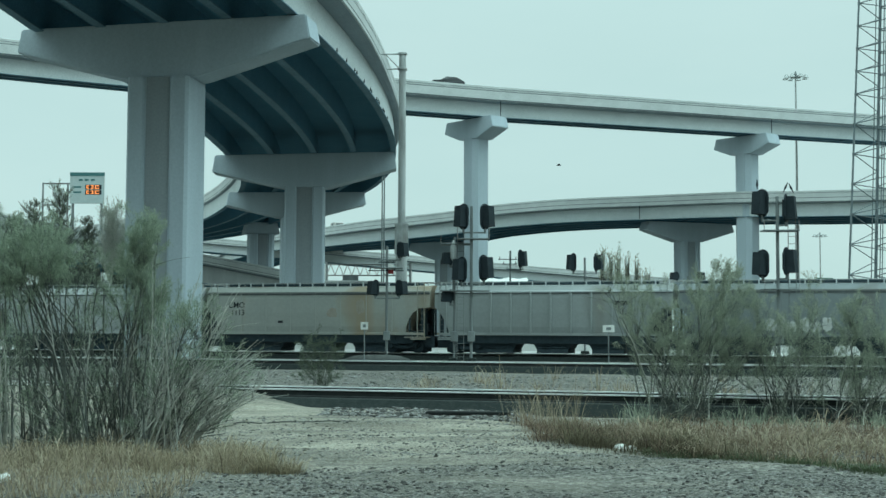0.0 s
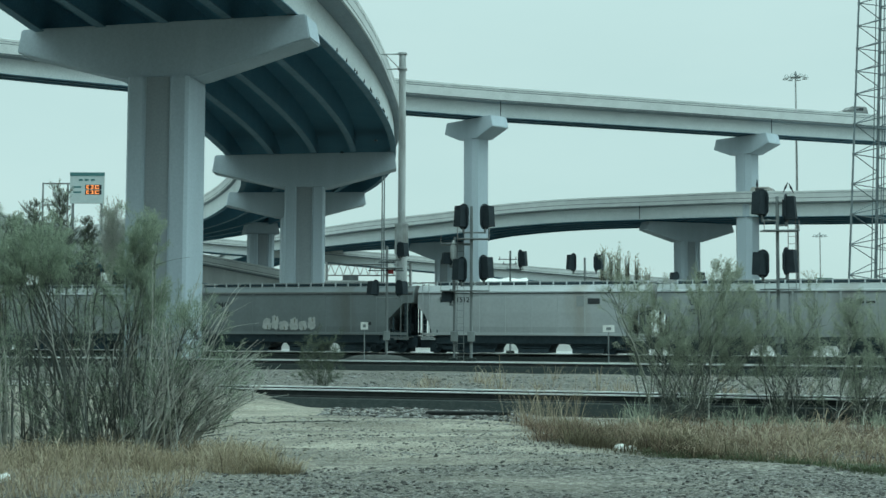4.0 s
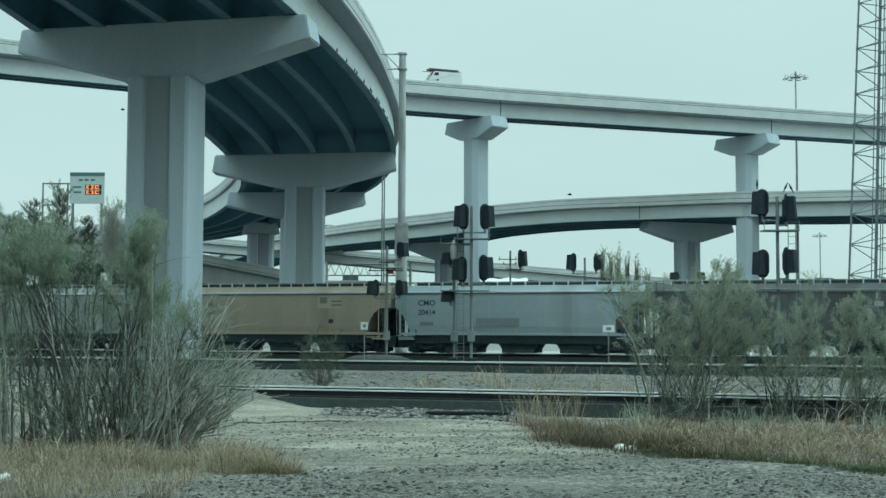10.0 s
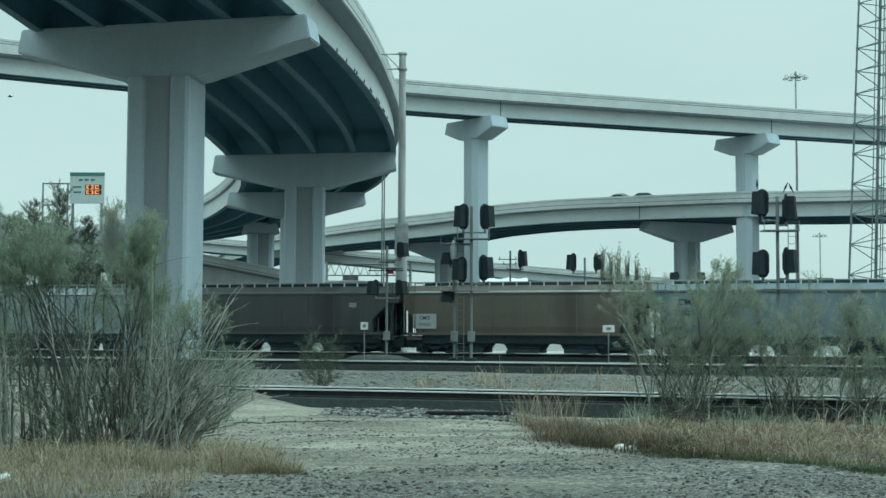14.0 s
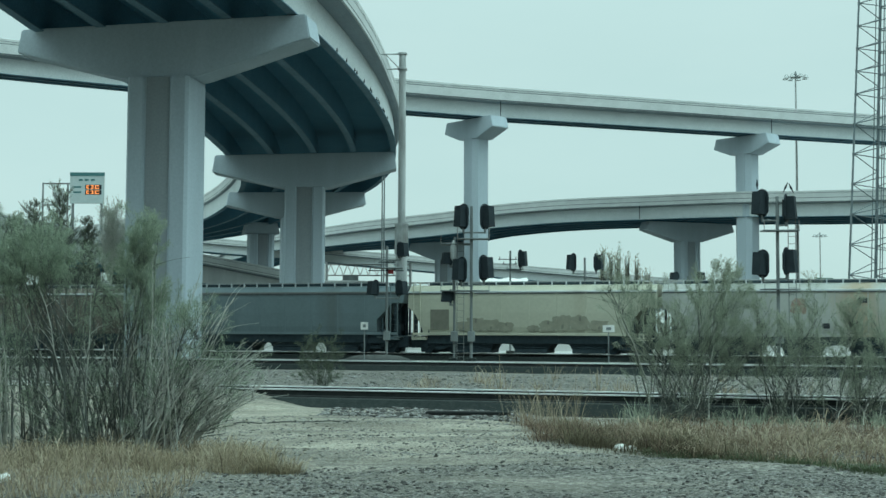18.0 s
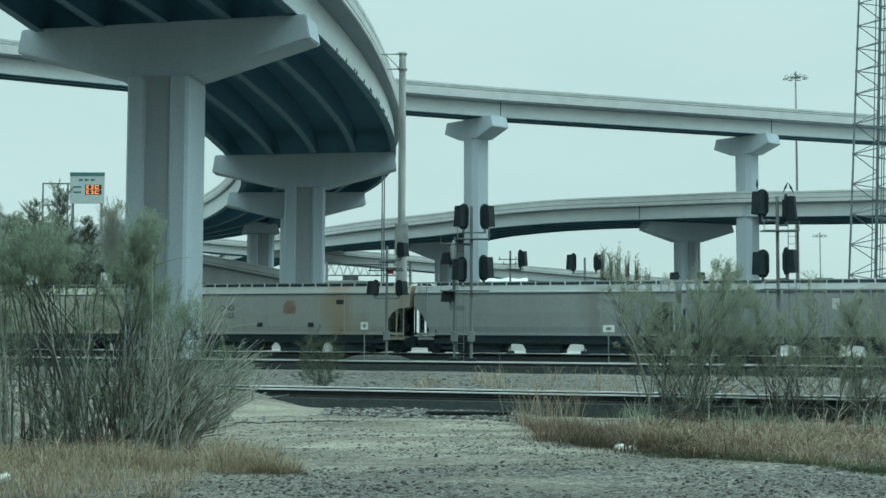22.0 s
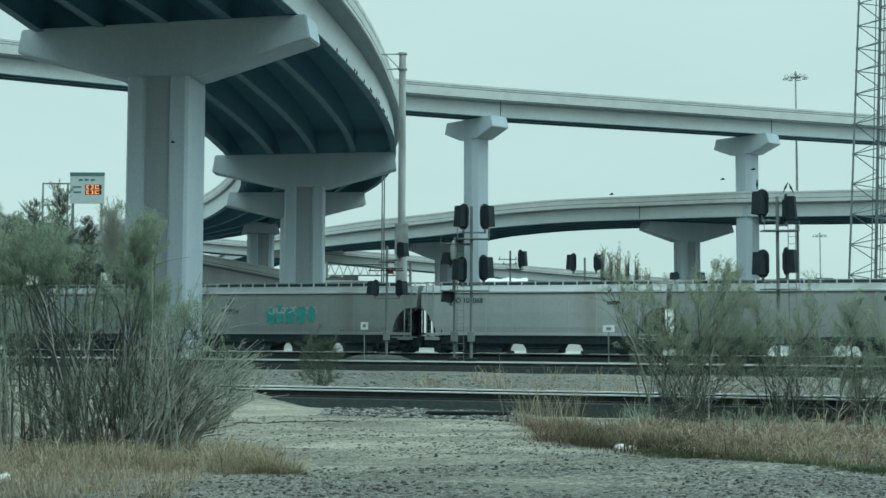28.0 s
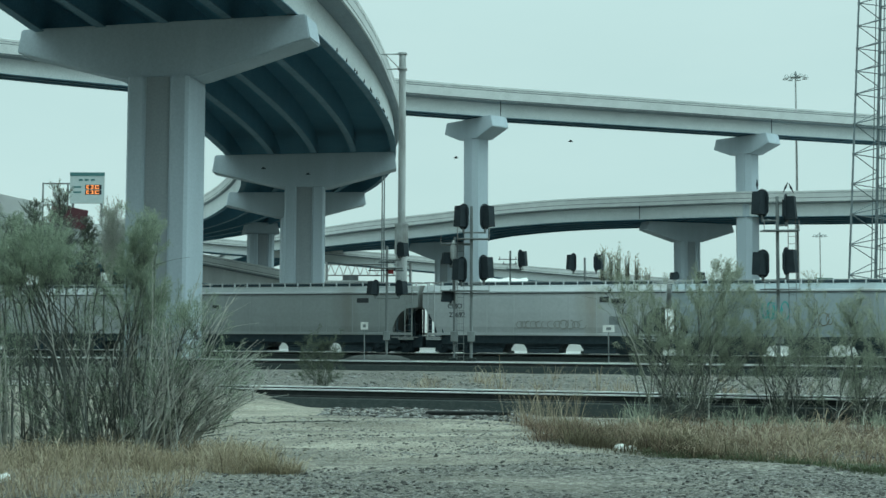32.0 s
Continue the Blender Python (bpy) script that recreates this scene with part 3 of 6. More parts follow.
for x in np.arange(-120, -30, 8.0):
    part("wall_panel", Build().box((x, 180 + 0.9 * (x + 56), -0.5), (x + 7.96, 182 + 0.9 * (x + 56), 10.6 - 0.172 * (x + 51)), 0.05), WALL_DARK, ab)



# ---- freight train ----
def car_section(zb):
    """Half-round covered hopper section, cut off below zb."""
    pts = [(1.50, 1.28), (1.57, 1.7), (1.60, 2.6), (1.58, 3.5), (1.53, 3.92), (1.16, 4.28), (0.95, 4.34), (0.45, 4.38)]
    pts = [(w, max(z, zb)) for w, z in pts]
    return pts + [(-w, z) for w, z in reversed(pts)]


def car_paint(name, base, second, stain=None, cut=(0.55, 0.75)):
    base, second = ((c[0], c[1] * 1.015, c[2] * 1.05) for c in (base, second))
    return material(name, base, second, 0.7, 0.65, bump=0.04, bump_scale=6, grain=0.12, streak=True, stain=stain, stain_cut=cut, mottle=0.9, spec=0.3)


def hopper_meshes():
    out = {}
    half = 7.98
    # two kinds of end: rounded arch and straight slope sheets
    left = [(-half, 2.95), (-7.78, 2.8), (-7.5, 2.45), (-7.22, 1.95), (-7.05, 1.5), (-7.0, 1.28)]
    arch = [(6.3, 1.28), (6.36, 1.7), (6.55, 2.2), (6.85, 2.6), (7.25, 2.86), (half, 2.95)]
    slope = [(6.2, 1.28), (6.21, 2.15), (7.3, 3.2), (half, 3.25)]
    for key, right in (("arch", arch), ("slope", slope)):
        b = Build()
        b.loft([[(x, w, z) for w, z in car_section(zb)] for x, zb in left + [(-2, 1.28), (2, 1.28)] + right])
        out["body_" + key] = b
    out["roof_seam"] = [Build().box((-half + 0.02, s * 1.565 - 0.04, 3.78), (half - 0.02, s * 1.565 + 0.04, 3.85), 0.01) for s in (-1, 1)]
    out["side_sill"] = [Build().box((-7.6, s * 1.60 - 0.04, 1.16), (7.6, s * 1.60 + 0.04, 1.32), 0.012) for s in (-1, 1)]
    out["top_chord"] = [Build().box((-half, s * 1.55 - 0.06, 3.86), (half, s * 1.55 + 0.06, 3.97), 0.015) for s in (-1, 1)]
    walk_b = Build()
    for s in (-1, 1):
        walk_b.box((-8.06, s * 0.85 - 0.2, 4.54), (8.06, s * 0.85 + 0.2, 4.585), 0.01)
    out["running_board"] = walk_b
    out["hatch_trough"] = Build().box((-6.9, -0.45, 4.36), (6.9, 0.45, 4.56), 0.04)
    out["board_bracket"] = Build().box((-0.04, -0.04, 4.22), (0.04, 0.03, 4.6))
    out["centre_sill"] = Build().box((-7.7, -0.35, 0.72), (7.7, 0.35, 1.12), 0.02)
    out["bolster"] = [Build().box((s * 6.0 - 0.75, -1.3, 0.6), (s * 6.0 + 0.75, 1.3, 1.16), 0.03).box((s * 6.0 - 0.3, -0.5, 0.15), (s * 6.0 + 0.3, 0.5, 0.6)) for s in (-1, 1)]
    out["end_web"] = [Build().box((5.7, 0.85, 1.06), (7.5, 0.93, 3.2), 0.01), Build().box((-8.05, -0.2, 1.06), (-7.9, -0.12, 3.0), 0.01)]
    out["draft_gear"] = [Build().box((min(s * 7.0, s * 8.05), -0.75, 0.34), (max(s * 7.0, s * 8.05), 0.75, 1.1), 0.05) for s in (-1, 1)]
    outs = []
    for x in (-3.7, 0.0, 3.7):
        h = Build().loft([[(x - p, -w, z), (x + p, -w, z), (x + p, w, z), (x - p, w, z)] for p, w, z in ((1.845, 1.48, 1.3), (1.845, 1.3, 0.66), (1.25, 1.12, 0.60), (1.1, 0.95, 0.32))])
        h.box((x - 1.05, -1.1, 0.05), (x + 1.05, 1.1, 0.34), 0.02).tube((x - 0.95, -1.15, 0.4), (x + 0.95, -1.15, 0.4), 0.04, sides=6)
        outs.append(h)
    out["hopper_outlet"] = outs
    ends = []
    for s in (-1, 1):
        e = Build().box((s * 7.75 - 1.5 if s > 0 else -7.75, -1.62, 0.98), (7.75 if s > 0 else -7.75 + 0.95, 1.62, 1.05), 0.01)
        ends.append(e)
    out["end_platform"] = ends
    fr = []
    for s in (-1, 1):
        e = Build()
        for w in (-1.45, -0.5, 0.5, 1.45):
            e.box((s * 7.42 - 0.05, w - 0.05, 1.15), (s * 7.42 + 0.05, w + 0.05, 3.3))
        e.tube((s * 7.42, -1.45, 1.2), (s * 5.9, -0.8, 1.6), 0.05, sides=6)
        e.tube((s * 6.6, -1.5, 1.2), (s * 6.6, -1.5, 2.3), 0.05, sides=6)
        e.tube((s * 6.6, 1.5, 1.2), (s * 6.6, 1.5, 2.3), 0.05, sides=6)
        fr.append(e)
    out["end_frame"] = fr
    ladders = []
    for s in (-1, 1):
        for w in (-1, 1):
            e = Build()
            for x in (s * 7.62, s * 7.62 - s * 0.46):
                e.box((x - 0.028, w * 1.63 - 0.025, 1.0), (x + 0.028, w * 1.63 + 0.025, 4.5))
            for z in np.arange(1.1, 4.5, 0.36):
                e.tube((s * 7.62, w * 1.63, z), (s * 7.16, w * 1.63, z), 0.009, sides=5)
            e.box((min(s * 7.72, s * 6.7), w * 1.63 - 0.03, 0.86), (max(s * 7.72, s * 6.7), w * 1.63 + 0.03, 0.95))
            ladders.append(e)
    out["ladder"] = ladders
    out["brake_gear"] = Build().box((7.0, -0.5, 1.4), (7.35, 0.6, 1.9), 0.03).box((7.1, 0.75, 1.3), (7.35, 1.15, 2.0), 0.03).tube((7.25, 1.2, 2.3), (7.32, 1.2, 2.3), 0.28, sides=14)
    cps = []
    for s in (-1, 1):
        cps.append(Build().box((min(s * 7.6, s * 8.16), -0.12, 0.76), (max(s * 7.6, s * 8.16), 0.12, 0.98), 0.03).tube((s * 7.9, -0.45, 0.8), (s * 8.1, -0.3, 0.5), 0.025, sides=6))
    out["coupler"] = cps
    sf = Build()
    for s in (-1, 1):
        for dx in (-1, 1):
            sf.loft([[(dx * 0.28, s * 1.0 - 0.09, z0), (dx * 0.28, s * 1.0 + 0.09, z0), (dx * 0.28, s * 1.0 + 0.09, z1), (dx * 0.28, s * 1.0 - 0.09, z1)] for z0, z1 in ((0.28, 0.86),)] * 1 +
                    [[(dx * 0.62, s * 1.0 - 0.09, 0.42), (dx * 0.62, s * 1.0 + 0.09, 0.42), (dx * 0.62, s * 1.0 + 0.09, 0.8), (dx * 0.62, s * 1.0 - 0.09, 0.8)],
                     [(dx * 1.12, s * 1.0 - 0.09, 0.44), (dx * 1.12, s * 1.0 + 0.09, 0.44), (dx * 1.12, s * 1.0 + 0.09, 0.6), (dx * 1.12, s * 1.0 - 0.09, 0.6)]])
            sf.tube((dx * 0.88, s * 0.9, 0.46), (dx * 0.88, s * 1.14, 0.46), 0.14, sides=10)
        sf.box((-0.3, s * 1.0 - 0.1, 0.24), (0.3, s * 1.0 + 0.1, 0.5), 0.03)
    sf.box((-0.22, -1.0, 0.5), (0.22, 1.0, 0.78), 0.04)
    sf.box((-1.45, -0.55, 0.07), (1.45, 0.55, 0.46), 0.05)
    out["side_frame"] = sf
    ws = Build()
    for s in (-1, 1):
        ws.tube((0, s * 0.70, 0), (0, s * 0.83, 0), 0.455, sides=20)
        ws.tube((0, s * 0.67, 0), (0, s * 0.70, 0), 0.485, sides=20)
        ws.tube((0, s * 0.83, 0), (0, s * 0.86, 0), 0.12, sides=10)
    ws.tube((0, -0.7, 0), (0, 0.7, 0), 0.09, sides=8)
    out["wheelset"] = ws
    ribs = Build().box((-0.06, -0.15, 1.32), (0.06, 0.03, 3.9), 0.015)
    out["rib"] = ribs
    out["seam"] = Build().box((-0.03, -0.012, 1.32), (0.03, 0.012, 3.9), 0.006)
    return out


# colour of the strips that paint the roof eave's shadow on the wagons
EAVE_SHADE = material("eave_shade", (0.12, 0.135, 0.14), (0.085, 0.097, 0.10), 3.0, 0.9)
PITCH, SPEED = 16.3, 8.17
HM = hopper_meshes()


def cached(name, b, mat, key):
    if key not in CACHE:
        CACHE[key] = fix_normals(b.mesh(name, mat))
    return CACHE[key]


CACHE = {}
SIDE = Matrix.Rotation(radians(90), 4, "X")


def make_hopper(label, paint, roof, ribs=0, marks=(), patches=(), key="", end="arch"):
    """A covered hopper wagon; rail top at z = 0, its near side at -y."""
    c = thing("hopper_wagon", label, "freight wagon", group="freight train wagons")
    body = part("body", cached("body", HM["body_" + end], paint, "body_" + end + key), paint, c)
    for i in range(2):
        part("side_sill", cached("side_sill", HM["side_sill"][i], paint, f"sill{i}" + key), paint, c)
        part("top_chord", cached("top_chord", HM["top_chord"][i], roof, f"chord{i}" + roof.name), roof, c)
        part("roof_seam", cached("roof_seam", HM["roof_seam"][i], EAVE_SHADE, f"eshadow{i}"), EAVE_SHADE, c, "grimy seam under the eave")
        part("end_platform", cached("end_platform", HM["end_platform"][i], paint, f"plat{i}" + key), paint, c)
        part("end_frame", cached("end_frame", HM["end_frame"][i], TRUCK, f"endf{i}"), TRUCK, c, "dark end frame")
        part("bolster", cached("bolster", HM["bolster"][i], TRUCK, f"bol{i}"), TRUCK, c)
        part("coupler", cached("coupler", HM["coupler"][i], TRUCK, f"coup{i}"), TRUCK, c)
    part("running_board", cached("running_board", HM["running_board"], GALV, "board"), GALV, c, "galvanised roof walkway")
    part("hatch_trough", cached("hatch_trough", HM["hatch_trough"], TRUCK, "trough"), TRUCK, c, "dark roof hatch trough")
    for i in range(18):
        part("board_bracket", cached("board_bracket", HM["board_bracket"], ROOF_LIGHT, "bracket"), ROOF_LIGHT, c, "pale walkway bracket", m=pose(-7.7 + 15.4 * i / 17, -1.02, 0))
    part("centre_sill", cached("centre_sill", HM["centre_sill"], TRUCK, "csill"), TRUCK, c)
    for i in range(2):
        part("end_web", cached("end_web", HM["end_web"][i], TRUCK, f"eweb{i}"), TRUCK, c, "dark end web plate")
        part("draft_gear", cached("draft_gear", HM["draft_gear"][i], TRUCK, f"draft{i}"), TRUCK, c)
    part("brake_gear", cached("brake_gear", HM["brake_gear"], TRUCK, "brake"), TRUCK, c)
    for i in range(3):
        part("hopper_outlet", cached("hopper_outlet", HM["hopper_outlet"][i], TRUCK, f"outlet{i}"), TRUCK, c, "dark discharge hopper")
    for i in range(4):
        part("ladder", cached("ladder", HM["ladder"][i], paint, f"ladder{i}" + key), paint, c)
    wheels = []
    for x in (-6.0, 6.0):
        tr = part("truck", cached("truck", HM["side_frame"], TRUCK, "truck"), TRUCK, c, "black cast-steel bogie", m=pose(x, 0, 0))
        for dx in (-0.88, 0.88):
            wheels.append(part("wheelset", cached("wheelset", HM["wheelset"], TRUCK, "wheelset"), TRUCK, tr, m=pose(dx, 0, 0.458)))
    for i in range(ribs):
        x = -5.4 + 10.8 * i / (ribs - 1)
        part("rib", cached("rib", HM["rib"], paint, "rib" + key), paint, c, m=pose(x, -1.585, 0))
    for i in range(0 if ribs else 7):
        part("panel_seam", cached("panel_seam", HM["seam"], paint, "seam" + key), paint, c, m=pose(-5.4 + 1.8 * i, -1.598, 0))
    for body_text, x, z, size, mat in marks:
        lettering("stencil", body_text, size, mat, body, pose(x - 0.65, -1.615, z) @ SIDE)
    for x, z, w, h, mat, name in patches:
        pb = Build().box((-w / 2, -0.004, -h / 2), (w / 2, 0.004, h / 2), 0.003)
        part(name, pb, mat, body, m=pose(x - (0.65 if x < -3 else 0.3), -1.612 if w * h > 0.9 else -1.618, z))
    return c, wheels, body


WHITE_P = car_paint("wagon_white_grey", (0.44, 0.46, 0.455), (0.37, 0.39, 0.385), (0.29, 0.265, 0.22), (0.56, 0.76))
STAINED_P = car_paint("wagon_stained_white", (0.40, 0.405, 0.365), (0.34, 0.35, 0.32), (0.36, 0.30, 0.225), (0.47, 0.63))
GREY_P = car_paint("wagon_grey", (0.315, 0.335, 0.325), (0.265, 0.285, 0.275), (0.20, 0.19, 0.17), (0.56, 0.76))
DARK_GREY_P = car_paint("wagon_slate_grey", (0.215, 0.24, 0.24), (0.175, 0.195, 0.195), (0.13, 0.125, 0.115), (0.56, 0.76))
TAN_P = car_paint("wagon_tan", (0.39, 0.325, 0.25), (0.325, 0.27, 0.208), (0.25, 0.20, 0.15), (0.56, 0.76))
TAN_PALE = car_paint("wagon_pale_tan", (0.44, 0.365, 0.28), (0.385, 0.31, 0.235))
BLUE_P = car_paint("wagon_blue_grey", (0.31, 0.365, 0.375), (0.265, 0.315, 0.325), (0.21, 0.225, 0.22), (0.56, 0.76))
SLATE_BLUE_P = car_paint("wagon_slate_blue", (0.175, 0.225, 0.235), (0.14, 0.185, 0.195), (0.12, 0.135, 0.135), (0.56, 0.76))
BROWN_P = car_paint("wagon_dark_brown", (0.095, 0.098, 0.096), (0.07, 0.073, 0.073), (0.05, 0.05, 0.049), (0.5, 0.7))
RUST_P = car_paint("wagon_rust_brown", (0.155, 0.128, 0.104), (0.118, 0.10, 0.083), (0.08, 0.069, 0.06), (0.5, 0.7))
CREAM_P = car_paint("wagon_cream", (0.50, 0.49, 0.385), (0.44, 0.43, 0.335), (0.36, 0.325, 0.245), (0.6, 0.8))
ROOF_LIGHT = car_paint("roof_pale", (0.624, 0.648, 0.648), (0.528, 0.552, 0.552), (0.360, 0.348, 0.324))
ROOF_DARK = car_paint("roof_dull", (0.22, 0.22, 0.21), (0.17, 0.17, 0.165))
TEAL = material("teal_spray_paint", (0.06, 0.38, 0.36), (0.04, 0.28, 0.27), 2.5, 0.6)
SPRAY_WHITE = material("white_spray_paint", (0.55, 0.56, 0.55), (0.4, 0.41, 0.4), 2.5, 0.6)
SPRAY_DARK = material("dark_spray_paint", (0.16, 0.16, 0.13), (0.22, 0.21, 0.17), 2.0, 0.7)
FADED_LINE = material("faded_line_paint", (0.26, 0.27, 0.255), (0.3, 0.31, 0.295), 2.0, 0.7)


def scrawl(z, x0, x1, high, mat, seed, name="graffiti"):
    """Looping spray strokes between x0 and x1, as one flat mesh."""
    rnd = random.Random(seed)
    b = Build()
    x = x0
    while x < x1:
        w, h = rnd.uniform(0.25, 0.55), high * rnd.uniform(0.6, 1.0)
        pts = [(x + w * (0.5 + 0.55 * math.cos(a + rnd.uniform(-0.2, 0.2))), z + h * 0.5 * math.sin(a)) for a in np.linspace(rnd.uniform(0, 2), rnd.uniform(5, 8), 12)]
        t = rnd.uniform(0.025, 0.05)
        for (xa, za), (xb, zb) in zip(pts, pts[1:]):
            d = Vector((xb - xa, zb - za)).normalized() * t
            k = rnd.uniform(0, 0.004)
            b.add([(xa - d.y, -1.617 - k, za + d.x), (xa + d.y, -1.617 - k, za - d.x), (xb + d.y, -1.617 - k, zb - d.x), (xb - d.y, -1.617 - k, zb + d.x)], [(0, 1, 2, 3)])
        x += w * 0.8
    return b, mat, name


def painted_blob(x, z, w, h, seed, lumps=3, deep=1.616):
    """A lumpy flat patch of paint or rust."""
    rnd = random.Random(seed)
    ph = [rnd.uniform(0, 6.3) for _ in range(4)]
    pts = []
    for i in range(36):
        a = 2 * math.pi * i / 36
        r = 1 + 0.09 * math.sin(lumps * a + ph[0]) + 0.06 * math.sin((lumps + 4) * a + ph[1]) + 0.04 * math.sin(11 * a + ph[2])
        sq = 1 / max(abs(math.cos(a)), abs(math.sin(a))) ** 0.6
        pts.append((x + w / 2 * r * sq * math.cos(a), z + h / 2 * r * sq * math.sin(a)))
    return Build().loft([[(p, -deep - 0.003, q) for p, q in pts], [(p, -deep + 0.003, q) for p, q in pts]])


# start of each wagon: seconds at which its front gap passes the reference point
GAPS = [-3.72, -1.70, 0.29, 2.19, 4.15, 6.03, 8.03, 9.96, 11.98, 14.03, 15.99, 18.07, 20.07, 22.12, 24.21, 26.21, 28.18, 30.14, 32.19, 34.14, 36.15]
K, W = STENCIL, STENCIL_WHITE


def plate(x, z, w, h, mat=K, name="data_panel"):
    return (x, z, w, h, mat, name)


WAGONS = [
    ("pale grey covered hopper wagon with dusty sides", WHITE_P, ROOF_LIGHT, 0, (), (plate(-5.2, 3.4, 1.1, 0.18), plate(4.6, 3.3, 0.9, 0.3))),
    ("whitish covered hopper wagon with tan rust stains", STAINED_P, ROOF_DARK, 0, (("CMO", -5.1, 3.1, 0.62, K), ("1113", -5.0, 2.6, 0.6, K)), (plate(-2.2, 2.0, 0.35, 0.16),)),
    ("grey covered hopper wagon with ribbed sides", GREY_P, ROOF_LIGHT, 9, (), (plate(5.0, 3.2, 0.9, 0.25),)),
    ("slate grey covered hopper wagon with white graffiti", DARK_GREY_P, ROOF_DARK, 0, (("CMO", -5.3, 3.1, 0.6, K), ("20388", -5.3, 2.5, 0.56, K)), (plate(5.2, 1.9, 0.35, 0.2),)),
    ("pale covered hopper wagon with black stencilled number", WHITE_P, ROOF_LIGHT, 0, (("UP 111512", -4.7, 3.4, 0.55, K),), (plate(3.6, 3.3, 0.5, 0.65, GREY_P), plate(4.5, 3.3, 0.8, 0.35))),
    ("grey covered hopper wagon with ribbed sides and small lettering", GREY_P, ROOF_LIGHT, 9, (("UP", -5.1, 3.2, 0.55, K), ("92512", -4.9, 2.65, 0.5, K)), (plate(3.4, 3.3, 0.5, 0.3), plate(4.4, 3.2, 1.0, 0.14), plate(4.2, 1.8, 0.35, 0.2))),
    ("tan covered hopper wagon with faded lettering", TAN_P, ROOF_LIGHT, 0, (("CMO", -4.8, 3.15, 0.55, SPRAY_DARK),), (plate(-4.5, 2.6, 1.3, 0.28, SPRAY_DARK), plate(3.85, 3.3, 1.7, 0.8, TAN_PALE, 'pale_panel'), plate(3.45, 3.42, 0.55, 0.42, SPRAY_DARK, 'emblem_block'), plate(4.4, 3.35, 0.75, 0.12, SPRAY_DARK), plate(4.4, 3.1, 0.75, 0.12, SPRAY_DARK), plate(4.0, 2.05, 0.35, 0.26))),
    ("pale blue-grey covered hopper wagon with black stencil", BLUE_P, ROOF_LIGHT, 0, (("CMO", -5.2, 3.2, 0.58, K), ("20414", -5.2, 2.6, 0.53, K)), (plate(-5.2, 1.9, 0.9, 0.2, DARK_GREY_P), plate(-0.9, 2.0, 2.8, 0.5, DARK_GREY_P))),
    ("dark brown covered hopper wagon with dull sides", BROWN_P, ROOF_DARK, 0, (), (plate(5.2, 3.1, 0.5, 0.3, GREY_P),)),
    ("rust brown covered hopper wagon with white label", RUST_P, ROOF_LIGHT, 0, (("CMO", -5.85, 2.25, 0.36, K),), (plate(-5.85, 2.05, 1.6, 0.95, WHITE_P, "white_panel"), plate(-5.85, 1.85, 0.8, 0.2, FADED_LINE))),
    ("slate blue covered hopper wagon with tall end stencil", SLATE_BLUE_P, ROOF_DARK, 0, (("CMO", -5.2, 3.2, 0.62, K), ("20269", -5.2, 2.55, 0.6, K)), (plate(-4.9, 1.9, 2.0, 0.2, DARK_GREY_P),)),
    ("cream covered hopper wagon with dull graffiti along the sill", CREAM_P, ROOF_LIGHT, 0, (), (plate(-5.2, 2.15, 1.25, 1.3, SPRAY_DARK, "buffed_panel"),)),
    ("pale covered hopper wagon with rust patches and black stencil", STAINED_P, ROOF_LIGHT, 0, (("CMO", -4.05, 2.9, 0.55, K), ("20625", -4.05, 2.38, 0.52, K)), (plate(3.6, 3.3, 0.5, 0.3), plate(-2.0, 1.8, 0.4, 0.3), plate(1.6, 1.8, 0.4, 0.3))),
    ("grey covered hopper wagon with plain sides", GREY_P, ROOF_LIGHT, 0, (), (plate(-4.6, 2.9, 1.0, 0.3, DARK_GREY_P), plate(5.2, 1.9, 0.35, 0.2))),
    ("grey hopper wagon with outside posts", GREY_P, ROOF_DARK, 14, (), (plate(1.3, 3.1, 0.5, 0.65, W, "white_panel"),)),
    ("grey covered hopper wagon with teal graffiti", GREY_P, ROOF_LIGHT, 0, (("UP", -4.8, 3.3, 0.55, K), ("99009", -4.8, 2.65, 0.58, K)), ()),
    ("pale grey covered hopper wagon with stencilled number", WHITE_P, ROOF_LIGHT, 0, (("CMO 101068", -4.4, 3.35, 0.52, K),), (plate(5.0, 3.2, 0.8, 0.2),)),
    ("light grey covered hopper wagon with streaked sides", GREY_P, ROOF_LIGHT, 0, (), (plate(4.6, 3.4, 0.8, 0.3), plate(-5.4, 3.0, 0.5, 0.2))),
    ("pale covered hopper wagon with outline graffiti", WHITE_P, ROOF_LIGHT, 0, (("CMO", -5.1, 3.0, 0.5, K), ("22692", -4.95, 2.45, 0.52, K)), (plate(4.4, 3.4, 0.6, 0.35), plate(5.3, 3.3, 0.9, 0.3), plate(5.0, 2.1, 0.6, 0.5, DARK_GREY_P))),
    ("blue-grey covered hopper wagon with graffiti at the end", BLUE_P, ROOF_LIGHT, 0, (("UP", -5.6, 3.1, 0.5, K), ("955", -5.5, 2.5, 0.5, K)), (plate(4.9, 3.2, 0.9, 0.5, WHITE_P),)),
]
SLOPE_ENDS = (3, 5, 7, 8, 10, 13, 14)
TRAIN, BODIES = [], []
for i, (label, paint, roof, ribs, marks, patches) in enumerate(WAGONS):
    c, wheels, body = make_hopper(label, paint, roof, ribs, marks, patches, paint.name, "slope" if i in SLOPE_ENDS else "arch")
    BODIES.append(body)
    c.scale = ((GAPS[i + 1] - GAPS[i]) * SPEED / PITCH, 1, 1)
    TRAIN.append((c, wheels, 0.055 + 0.5 * (GAPS[i] + GAPS[i + 1])))
